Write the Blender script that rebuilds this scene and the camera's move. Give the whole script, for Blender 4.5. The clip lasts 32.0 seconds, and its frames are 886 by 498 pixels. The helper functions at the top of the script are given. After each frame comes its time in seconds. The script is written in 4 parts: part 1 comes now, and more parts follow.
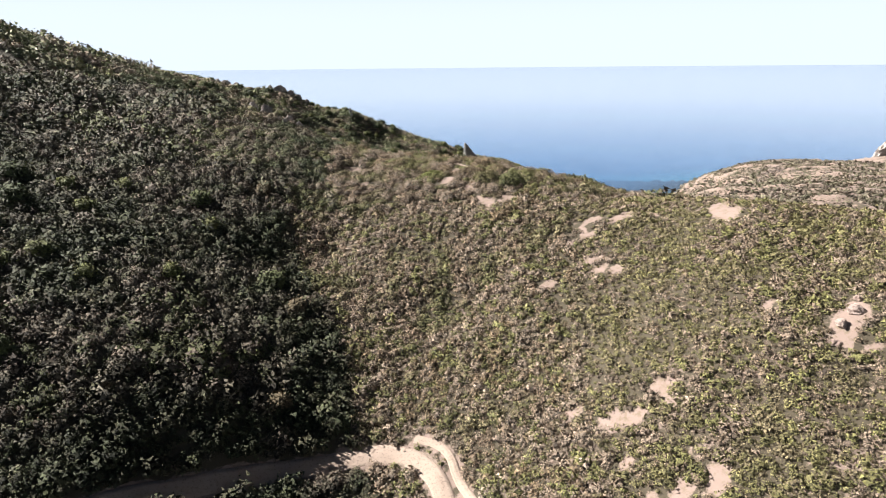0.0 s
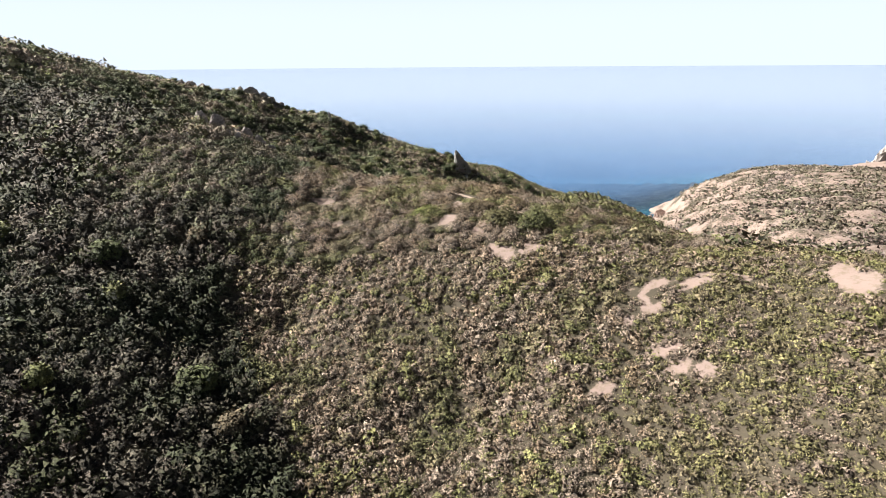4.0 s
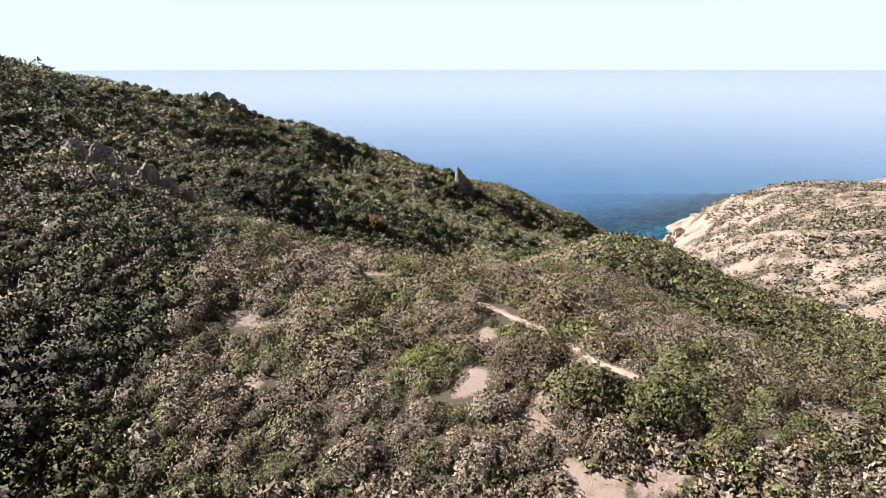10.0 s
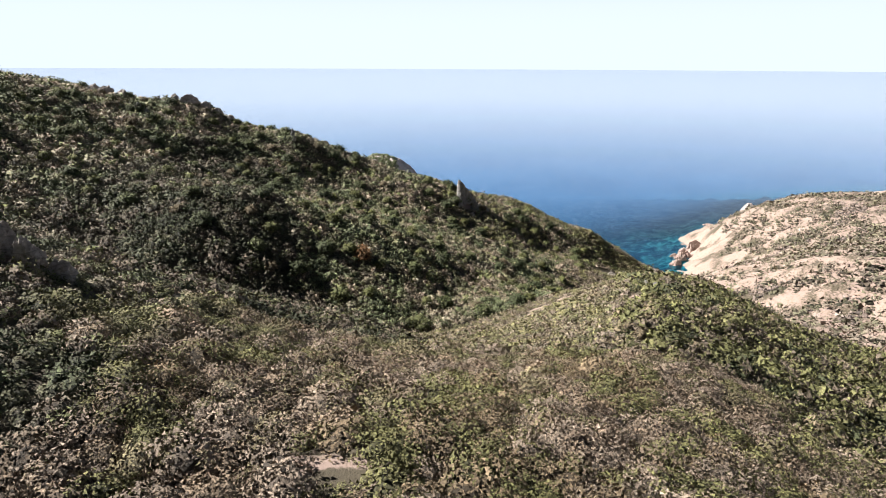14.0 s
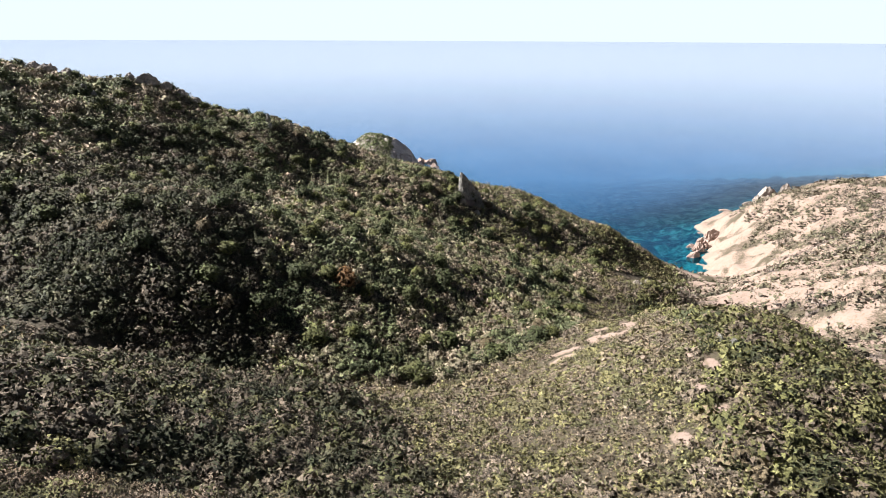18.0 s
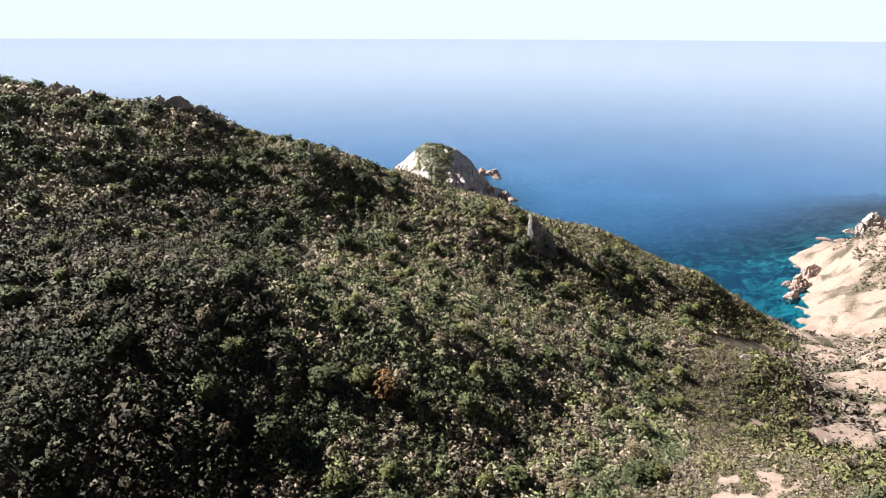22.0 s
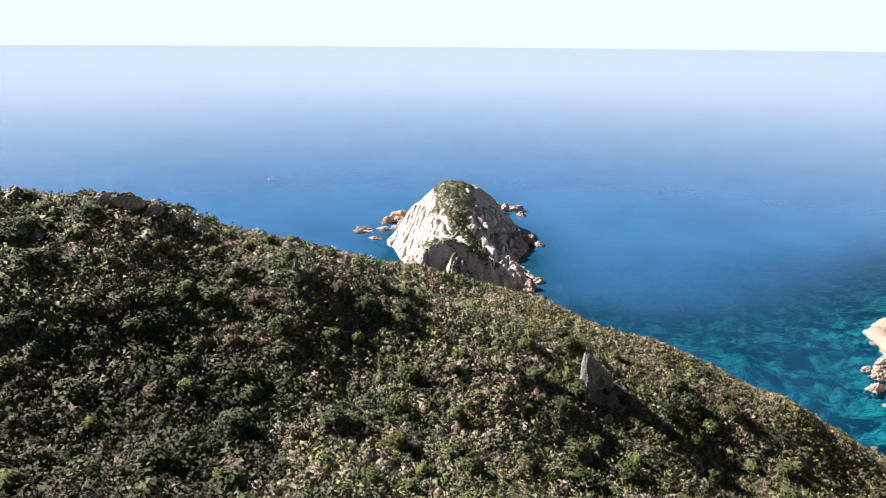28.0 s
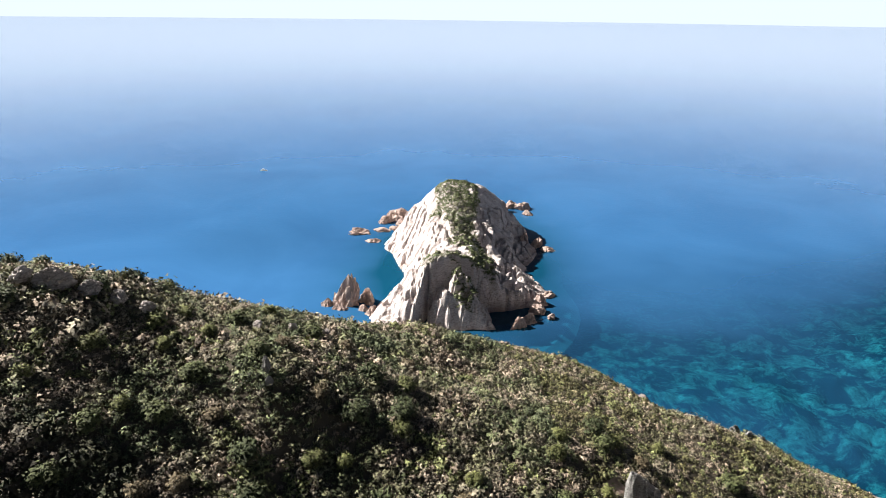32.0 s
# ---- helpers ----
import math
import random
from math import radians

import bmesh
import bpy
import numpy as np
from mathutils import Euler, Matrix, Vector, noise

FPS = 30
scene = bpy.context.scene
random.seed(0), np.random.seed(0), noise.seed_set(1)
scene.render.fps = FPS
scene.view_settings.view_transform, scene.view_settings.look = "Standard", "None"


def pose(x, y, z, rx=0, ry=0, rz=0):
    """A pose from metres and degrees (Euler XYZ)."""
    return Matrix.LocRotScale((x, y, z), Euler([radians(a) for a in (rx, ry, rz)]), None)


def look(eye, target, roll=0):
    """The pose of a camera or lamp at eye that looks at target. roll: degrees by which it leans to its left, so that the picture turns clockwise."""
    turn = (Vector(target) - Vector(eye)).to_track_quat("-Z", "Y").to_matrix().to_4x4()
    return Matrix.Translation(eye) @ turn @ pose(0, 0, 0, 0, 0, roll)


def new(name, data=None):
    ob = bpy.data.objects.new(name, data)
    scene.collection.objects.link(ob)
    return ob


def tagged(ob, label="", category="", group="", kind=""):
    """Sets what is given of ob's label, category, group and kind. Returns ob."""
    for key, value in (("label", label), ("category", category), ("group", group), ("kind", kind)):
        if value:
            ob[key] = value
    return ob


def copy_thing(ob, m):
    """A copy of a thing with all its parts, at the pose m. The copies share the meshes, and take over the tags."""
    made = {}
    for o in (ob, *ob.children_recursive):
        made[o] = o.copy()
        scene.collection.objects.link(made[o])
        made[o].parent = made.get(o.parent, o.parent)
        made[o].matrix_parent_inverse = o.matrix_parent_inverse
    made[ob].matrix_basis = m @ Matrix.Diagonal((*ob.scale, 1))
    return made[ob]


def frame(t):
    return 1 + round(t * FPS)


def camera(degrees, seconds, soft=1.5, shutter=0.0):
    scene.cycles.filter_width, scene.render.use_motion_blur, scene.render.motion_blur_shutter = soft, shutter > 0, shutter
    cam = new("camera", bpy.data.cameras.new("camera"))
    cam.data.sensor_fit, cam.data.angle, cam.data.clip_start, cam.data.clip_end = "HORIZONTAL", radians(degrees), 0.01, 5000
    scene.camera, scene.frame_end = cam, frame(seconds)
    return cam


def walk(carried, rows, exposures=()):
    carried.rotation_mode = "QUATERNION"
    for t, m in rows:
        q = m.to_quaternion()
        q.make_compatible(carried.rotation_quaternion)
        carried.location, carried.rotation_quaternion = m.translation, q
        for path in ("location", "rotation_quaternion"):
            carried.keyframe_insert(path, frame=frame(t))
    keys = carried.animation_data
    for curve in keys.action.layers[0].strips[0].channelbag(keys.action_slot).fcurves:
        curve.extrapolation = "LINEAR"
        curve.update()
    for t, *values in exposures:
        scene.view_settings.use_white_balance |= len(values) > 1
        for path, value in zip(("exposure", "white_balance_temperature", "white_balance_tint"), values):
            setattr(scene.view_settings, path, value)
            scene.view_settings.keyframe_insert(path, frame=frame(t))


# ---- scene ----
cam = camera(70.09, 32.0, soft=0.5)
PATH = [
    (0, look((2.20, 5.52, 98.24), (-0.15, 101.46, 70.14), -0.55)),
    (1, look((1.66, 12.04, 98.30), (-0.16, 107.97, 70.12), -0.56)),
    (2, look((1.04, 18.69, 98.28), (-0.16, 114.64, 70.12), -0.54)),
    (3, look((0.43, 25.43, 98.35), (-0.11, 121.39, 70.23), -0.48)),
    (3.5, look((0.19, 28.74, 98.37), (-0.04, 124.68, 70.14), -0.47)),
    (5.5, look((-0.53, 42.07, 98.22), (-0.05, 138.05, 70.17), -0.22)),
    (6, look((-0.52, 45.47, 98.18), (-0.05, 141.46, 70.16), -0.17)),
    (7, look((-0.77, 51.98, 98.28), (-0.24, 148.00, 70.34), -0.18)),
    (8, look((-1.00, 58.53, 98.39), (-0.32, 154.55, 70.47), -0.14)),
    (9, look((-1.24, 65.11, 98.47), (-0.41, 161.13, 70.54), -0.09)),
    (10, look((-1.39, 71.66, 98.47), (-0.59, 167.69, 70.59), -0.04)),
    (11, look((-1.64, 78.22, 98.55), (-0.67, 174.23, 70.59), 0.09)),
    (12, look((-1.83, 84.77, 98.61), (-0.80, 180.78, 70.66), 0.17)),
    (13, look((-2.09, 91.41, 98.64), (-0.85, 187.44, 70.78), 0.18)),
    (14, look((-2.29, 98.00, 98.77), (-0.92, 194.00, 70.80), 0.27)),
    (14.5, look((-2.40, 101.01, 98.84), (-0.92, 196.95, 70.71), 0.26)),
    (16.5, look((-2.45, 114.11, 99.29), (-0.84, 209.72, 70.00), 0.14)),
    (17, look((-2.57, 117.96, 99.35), (-0.88, 213.28, 69.17), 0.20)),
    (18, look((-2.81, 125.35, 99.28), (-0.95, 220.12, 67.41), 0.26)),
    (19, look((-3.07, 132.26, 99.24), (-1.06, 226.70, 66.43), 0.29)),
    (20, look((-3.29, 139.38, 99.73), (-5.38, 233.85, 67.01), 0.19)),
    (21, look((-3.66, 146.47, 101.68), (-10.17, 240.84, 69.24), 0.23)),
    (22, look((-4.20, 153.70, 103.73), (-11.45, 248.10, 71.53), 0.22)),
    (23, look((-4.85, 160.78, 105.80), (-12.81, 255.16, 73.72), 0.21)),
    (24, look((-5.49, 167.75, 107.97), (-14.15, 262.10, 75.97), 0.24)),
    (25, look((-6.60, 174.94, 110.01), (-15.65, 269.30, 78.16), 0.29)),
    (25.5, look((-7.06, 178.48, 111.10), (-16.35, 272.84, 79.32), 0.32)),
    (27.5, look((-8.88, 192.68, 115.37), (-18.80, 287.08, 83.90), 0.45)),
    (28, look((-9.46, 196.00, 116.46), (-19.43, 290.42, 85.09), 0.47)),
    (29, look((-10.66, 203.15, 118.47), (-20.67, 297.63, 87.27), 0.55)),
    (30, look((-11.87, 210.33, 120.40), (-21.84, 304.87, 89.35), 0.57)),
    (31, look((-13.06, 217.29, 122.61), (-22.86, 311.34, 90.08), 0.65)),
    (32, look((-14.34, 224.37, 124.77), (-23.92, 317.50, 89.63), 0.74)),
]
walk(cam, PATH)

# ---- light: afternoon sun from the left, clear hazy sky ----
SUN = Vector((-0.82, 0.20, 0.63)).normalized()
world = bpy.data.worlds.new("sky")
scene.world = world
world.use_nodes = True
wn, wl = world.node_tree.nodes, world.node_tree.links
sky = wn.new("ShaderNodeTexSky")
sky.sky_type = "NISHITA"
sky.sun_disc = False
sky.sun_elevation = math.asin(SUN.z)
sky.sun_rotation = math.atan2(SUN.x, SUN.y)
sky.air_density, sky.dust_density, sky.ozone_density = 0.8, 0.3, 1.5
# sea haze: the air whitens towards the horizon
way = wn.new("ShaderNodeSeparateXYZ")
wl.new(wn.new("ShaderNodeTexCoord").outputs["Generated"], way.inputs[0])
thin = wn.new("ShaderNodeMath")
thin.operation = "MULTIPLY"
thin.inputs[1].default_value = -700.0
rise = wn.new("ShaderNodeMath")
rise.operation = "MULTIPLY"
wl.new(way.outputs[2], rise.inputs[0])
wl.new(way.outputs[2], rise.inputs[1])
steep = wn.new("ShaderNodeMath")
steep.operation = "MULTIPLY"
wl.new(rise.outputs[0], steep.inputs[0])
wl.new(rise.outputs[0], steep.inputs[1])
wl.new(steep.outputs[0], thin.inputs[0])
haze = wn.new("ShaderNodeMath")
haze.operation, haze.use_clamp = "POWER", True
haze.inputs[0].default_value = 2.718
wl.new(thin.outputs[0], haze.inputs[1])
air = wn.new("ShaderNodeMix")
air.data_type = "RGBA"
wl.new(haze.outputs[0], air.inputs[0])
wl.new(sky.outputs[0], air.inputs[6])
air.inputs[7].default_value = (36.5, 41.2, 48.0, 1)
wn["Background"].inputs["Strength"].default_value = 0.0105
wl.new(air.outputs[2], wn["Background"].inputs["Color"])
sun = new("sun", bpy.data.lights.new("sun", "SUN"))
sun.data.energy, sun.data.angle, sun.data.color = 7.4, radians(0.5), (1.0, 0.965, 0.91)
sun.matrix_world = look((0, 0, 300), Vector((0, 0, 300)) - SUN)
scene.view_settings.exposure = 1.22


# ---- materials ----
class Nodes:
    """A short way to write a node material."""

    def __init__(self, name):
        self.mat = bpy.data.materials.new(name)
        self.mat.use_nodes = True
        self.tree = self.mat.node_tree
        self.shader = self.tree.nodes["Principled BSDF"]
        self.out = self.tree.nodes["Material Output"]

    def add(self, kind, inputs=(), **props):
        node = self.tree.nodes.new(kind)
        for key, value in props.items():
            setattr(node, key, value)
        for key, value in dict(inputs).items():
            self.put(node.inputs[key], value)
        return node

    def put(self, socket, value):
        if isinstance(value, bpy.types.NodeSocket):
            self.tree.links.new(value, socket)
        else:
            socket.default_value = value

    def set(self, **values):
        for key, value in values.items():
            self.put(self.shader.inputs[key.replace("_", " ")], value)

    def where(self):
        return self.add("ShaderNodeNewGeometry").outputs["Position"]

    def noise(self, scale, detail=4, rough=0.55, vector=None, out=0, distortion=0.0):
        node = self.add("ShaderNodeTexNoise", {"Scale": scale, "Detail": detail, "Roughness": rough, "Distortion": distortion})
        self.put(node.inputs["Vector"], vector or self.where())
        return node.outputs[out]

    def ramp(self, value, stops):
        node = self.add("ShaderNodeValToRGB", {"Fac": value})
        bar = node.color_ramp
        while len(bar.elements) < len(stops):
            bar.elements.new(0.5)
        for el, (at, colour) in zip(bar.elements, stops):
            el.position = at
            el.color = (*colour, 1) if len(colour) == 3 else colour
        return node.outputs[0]

    def mix(self, fac, a, b, mode="MIX"):
        node = self.add("ShaderNodeMix", data_type="RGBA", blend_type=mode)
        for index, value in ((0, fac), (6, a), (7, b)):
            if isinstance(value, tuple) and len(value) == 3:
                value = (*value, 1)
            self.put(node.inputs[index], value)
        return node.outputs[2]

    def math(self, op, a, b=0.0, c=0.0):
        node = self.add("ShaderNodeMath", operation=op)
        for index, value in enumerate((a, b, c)):
            self.put(node.inputs[index], value)
        return node.outputs[0]

    def bump(self, height, strength, distance):
        node = self.add("ShaderNodeBump", {"Height": height, "Strength": strength, "Distance": distance})
        self.put(self.shader.inputs["Normal"], node.outputs[0])


def grey(v):
    return (v, v, v)


# ---- the landform: crests, spurs and gullies, in metres above the sea ----
LANDFORM = {
    "valley under the start": [(8, -67, 40), (4, 0, 47), (0, 36, 54), (-4, 53, 57.5)],
    "side valley of the dirt road": [(-150, 45, 98), (-90, 45, 83), (-52, 48, 73), (-18, 56.5, 61.5)],
    "foot of the sunny slope": [(45, 45, 73), (75, 35, 75), (130, 25, 75)],
    "left front slope": [(-64.2, 117.1, 88.5), (-100, 96.3, 95), (-190.9, 95.2, 126), (-60, 75, 80), (-48, 60, 74.5)],
    "near crest": [(-131.7, 171.6, 101.1), (-101.4, 168.1, 96.7), (-67.6, 157.1, 92.2), (-46, 128, 91), (47, 90, 79.6), (58, 93, 77.6), (85, 84, 76.5), (139.9, 83.2, 76), (229.9, 85.5, 80), (22, 109.5, 78.8)],
    "hill top": [(-26.6, 141.1, 83.2), (-19.8, 138.3, 81.7), (-7, 127.7, 81.2), (3.7, 131.5, 79.9)],
    "behind the crest": [(29.8, 120.7, 73.8), (54.9, 116.2, 68.3), (94.8, 132.8, 59.9), (199.8, 145.7, 62)],
    "green spur": [(43.9, 268.1, 36.4), (58.7, 301.8, 32.2), (72.7, 299.5, 27.2)],
    "spur's right flank": [(26.2, 146.3, 71), (34.1, 141.3, 66.9), (71.4, 249.1, 31.6)],
    "terrace": [(-77.6, 184.7, 81), (-41.2, 184.7, 68.5), (-1.3, 154.6, 72.1)],
    "middle gully": [(-78.8, 205.7, 75.4), (-48.5, 198.9, 67.8), (-32.2, 205.6, 60.6), (-14.3, 208.7, 56.7), (7.9, 202, 54.2), (0.3, 224.6, 53.2), (23, 245.3, 45)],
    "terrace lip": [(-60, 188, 71.5), (-33, 187.5, 66.5), (-20, 188.5, 63.5), (-9, 192, 58.8)],
    "gully bed under the lip": [(-60, 197, 66), (-42, 195, 61), (-30, 197.5, 57), (-16, 200.5, 53.5), (-4, 205, 51.5)],
    "dark hillside": [(-40.9, 211.2, 66.6), (-16.5, 227.7, 62.1), (8, 238.7, 51.6)],
    "dark spur": [(-79.9, 261.7, 80.4), (-34.2, 227.7, 68.5), (-27.5, 233.1, 66.6), (-5.2, 240.9, 59.5), (33.5, 276.3, 40.4)],
    "upper gully": [(-61.8, 265.9, 72), (-52.1, 268.1, 68.7), (-23.8, 277.2, 59.9), (-10.5, 287.8, 60.4), (8.7, 290.5, 49.9), (19.6, 297.4, 51.2), (47.2, 304, 36.7)],
    "far hillside": [(-84.1, 273.8, 83.6), (-52, 286.1, 71.4), (-43.2, 289.4, 71), (35, 323.1, 46.5)],
    "far crest": [(-301.6, 225.4, 143.9), (-178, 257.4, 111.7), (-145.3, 276.6, 99.1), (-115.9, 291.9, 94), (-58.3, 303.4, 77.7), (-42.9, 305.9, 75.4), (-21.6, 325.4, 61.1), (16.2, 344.7, 46.1), (25.1, 330, 51.6), (34.9, 342.9, 38.9), (47.1, 334.2, 40.2), (51.9, 348.8, 29.8), (67.9, 351.6, 22.9), (89, 366.1, 7.9)],
    "sea cliff foot": [(-321.7, 344, -4), (-182.4, 366.5, -4), (-92.4, 390.3, -4), (-19.9, 392.6, -4), (43, 387.8, -4), (85.8, 377.8, -3), (105, 373.7, -2)],
    "head of the cove": [(98.3, 353, 4.4), (89.8, 326.9, 21.6)],
    "headland shore": [(113.8, 385.2, -1), (127.4, 409.7, -1), (139.9, 430.8, -1), (178.3, 490.8, -2), (225.4, 532.6, -3), (337.3, 587.2, -4), (471.2, 608.2, -4)],
    "headland crest": [(102.2, 264.9, 45.7), (105.1, 249.2, 48.4), (91.5, 297.3, 33.3), (97.1, 254.1, 44.3), (134.3, 346.1, 21.6), (190.9, 424.2, 33.6), (240.6, 444.1, 23.4), (311.6, 491.2, 27.4), (163, 412, 26.5), (153, 428, 18.5), (169, 428, 25)],
    "headland inland": [(94.8, 238.2, 42.8), (94.6, 202.7, 48.7), (79.5, 199.1, 47), (139.1, 193.4, 50.4), (220.3, 248.3, 43.9), (300.9, 310.9, 43), (430.9, 432.2, 24.6)],
    "sea bed": [(-387, 616, -30), (-166, 527, -24), (0, 440, -10), (45, 425, -7), (88, 428, -5), (120, 455, -7), (60, 470, -12), (105, 526, -18), (116, 685, -30), (345, 709, -30)],
    "back of the far crest": [(-62, 335, 67.3), (-42, 338, 65.9), (-30, 342, 63.8), (-18, 348, 57.6), (-6, 352, 53.4), (8, 356, 46.8)],
    "dark hillside, upper": [(-85.8, 288.9, 84.7), (-79.2, 298, 87.3), (-73.3, 272.8, 78.1), (-69.4, 288.1, 79.8), (-59.9, 290.1, 76.5), (-52.7, 276.1, 71.4), (-49.4, 292.7, 74.8), (-45.7, 299.4, 79.8), (-36.2, 293.2, 66.7), (-27.7, 292.9, 65.7), (-22.6, 270.4, 59), (39.6, 298.2, 38.5)],
    "dark hillside, lower": [(-85.7, 266, 82.3), (-59.3, 261.1, 70.8), (-47.4, 226.5, 73.5), (-38.2, 230.9, 71.6), (-28.5, 249.5, 65.7), (-25.6, 227.9, 65.6), (4.1, 256.6, 53.7), (20.8, 259.5, 44.6), (21.8, 263.5, 44.6), (36.6, 258.4, 38.5)],
    "far ridge": [(-81.1, 307.2, 87.4), (-47.3, 302.8, 78.6), (-37.4, 301.4, 74.2), (-32.3, 319, 68.4), (-22.4, 312, 68.3), (-15.3, 301.8, 63.9), (-6.2, 330.4, 58.2), (-2.7, 310.1, 61.9), (16.1, 323.8, 51.9), (24.1, 313.6, 49), (35.1, 305.2, 38.3), (37.9, 312.1, 44.7), (40.5, 345.8, 42.5), (52.5, 335.9, 37.8), (56.8, 325.3, 39.7), (26, 332, 51.6), (35, 331, 48.6), (58, 330, 39.8), (66, 328, 34.8)],
    "hilltop brow": [(-52.3, 95.5, 81.5), (-40.4, 102.1, 82.7), (-33, 106.4, 82.7), (-29.2, 107, 81.8), (-23.9, 96.7, 76.8), (-18.5, 100.3, 78.9), (-16.2, 95.4, 71.3), (-10.1, 95.1, 77.4), (-5.8, 100.1, 78.4), (-4.1, 93.5, 75), (1.6, 108.8, 82.2), (3, 93.9, 77.3), (7.8, 107.5, 82.2), (9.4, 98.3, 79.6), (14.6, 97.2, 79.9), (19.3, 101.4, 81.1)],
    "front slope, left of the gully": [(-35.5, 73.7, 73.3), (-32.6, 77.2, 74.6), (-23.4, 70.9, 69), (-21.5, 66.6, 67.9), (-14.7, 85.1, 70.3), (-10.7, 75.3, 65.8), (-9.1, 90.9, 73.9)],
    "hilltop": [(-35.2, 135.6, 88.7), (-32.1, 138, 86.3), (-30.5, 154, 81.3), (-24.2, 114.9, 83.2), (-21.6, 127.7, 84.4), (-21, 154.3, 76.2), (-19.1, 148.1, 79.2), (-14.6, 114.4, 82), (-9.4, 139.4, 78.9), (-7.5, 122.1, 82.5), (-5.8, 149.7, 74.5), (1.6, 122.8, 82), (6.6, 125.1, 80.3), (20.9, 146.4, 73.6), (40.1, 149.7, 64.4)],
    "terrace slope": [(-33.6, 171.1, 74.3), (-26.7, 171.8, 71.6), (-25.4, 185.1, 65.7), (-24.4, 207.4, 56.4), (-15.8, 183.7, 63.9), (-6.8, 184.9, 60.2), (4.5, 170.2, 65.3), (10.3, 186.7, 60.7), (11.7, 160.1, 70), (-42, 176, 72.8), (-14.5, 188.5, 63)],
    "foot of the front slope": [(-31.8, 56.2, 69.6), (-8.9, 61.7, 59.9), (-0.2, 63.4, 60.9), (6.2, 63.4, 63), (17.4, 58.4, 66.4), (17.6, 65.7, 69.6), (21.3, 59.2, 69.2), (27.6, 61.5, 73.1), (29.8, 64.6, 73.7), (31.2, 51.1, 70)],
    "front slope, middle": [(-2.9, 85.6, 72.5), (-1.4, 80.4, 67.6), (6.3, 70.9, 66.5), (6.5, 89.4, 75.5), (13.8, 68.9, 68), (14.5, 80.2, 72.6)],
    "spur": [(17, 189, 62.2), (18, 169.4, 68.9), (21.1, 166.3, 71.1), (21.4, 179.5, 65.9), (24.8, 169.5, 69.1), (26.4, 185.1, 67), (29.5, 161.3, 68.7), (29.7, 188.4, 66), (34.7, 166.6, 65.7), (35.3, 233.4, 47.5), (38, 219.1, 57.9), (40, 197, 64.2), (47, 211, 60.3), (51.5, 222, 55.5), (51, 203, 59.2), (58, 205, 55.2), (66, 186, 52.3), (60, 186, 55.6), (53.5, 186, 59), (46.5, 172, 63.8), (36, 185, 67.2)],
    "front slope, sunny end": [(17.1, 88.8, 77.1), (24.4, 88.8, 78.9), (24.6, 72.8, 73.5), (35.3, 71.8, 78.3), (36.1, 84.6, 81.3)],
    "headland neck": [(60.6, 314, 31.4), (62.8, 327.8, 33.3), (76.6, 190.8, 46.9), (80.8, 184.1, 46.5), (81.5, 305.5, 24.1), (93.7, 266.9, 40.9), (100.2, 227.6, 43.5), (106.4, 217.2, 51.9)],
    "saddle knoll": [(51, 280, 38.6), (57, 281, 38.2), (62, 280, 36.8), (68, 279, 32), (53, 269, 33.2), (60, 268, 31.5), (57, 290, 31.5), (66, 290, 28)],
}


def thin_plate(lines):
    pts = np.array([p for line in lines.values() for p in line], float)
    xy, z = pts[:, :2] / 100, pts[:, 2]
    n = len(pts)
    d2 = ((xy[:, None] - xy[None]) ** 2).sum(-1)
    a = np.zeros((n + 3, n + 3))
    a[:n, :n] = 0.5 * d2 * np.log(d2 + 1e-9) + 0.006 * np.eye(n)
    a[:n, n:] = np.c_[np.ones(n), xy]
    a[n:, :n] = a[:n, n:].T
    w = np.linalg.solve(a, np.r_[z, 0, 0, 0])
    return xy, w


KNOTS, WEIGHTS = thin_plate(LANDFORM)


def swell(x, y, size, seed):
    """Smooth noise in -1..1 over arrays, by a lattice of random values."""
    rng = np.random.RandomState(seed)
    table = rng.uniform(-1, 1, (64, 64))
    u, v = x / size, y / size
    i, j = np.floor(u).astype(int), np.floor(v).astype(int)
    f, g = u - i, v - j
    f, g = f * f * (3 - 2 * f), g * g * (3 - 2 * g)
    c = lambda a, b: table[a % 64, b % 64]
    return (c(i, j) * (1 - f) + c(i + 1, j) * f) * (1 - g) + (c(i, j + 1) * (1 - f) + c(i + 1, j + 1) * f) * g


def land(x, y):
    """Height of the bare ground."""
    x, y = np.asarray(x, float), np.asarray(y, float)
    z = WEIGHTS[-3] + WEIGHTS[-2] * x / 100 + WEIGHTS[-1] * y / 100
    for (kx, ky), w in zip(KNOTS, WEIGHTS[:-3]):
        d2 = (x / 100 - kx) ** 2 + (y / 100 - ky) ** 2
        z = z + w * 0.5 * d2 * np.log(d2 + 1e-9)
    return z - 0.7 + 0.6 * swell(x, y, 14, 3) + 0.35 * swell(x, y, 5, 4) + 0.12 * swell(x, y, 2.1, 5)


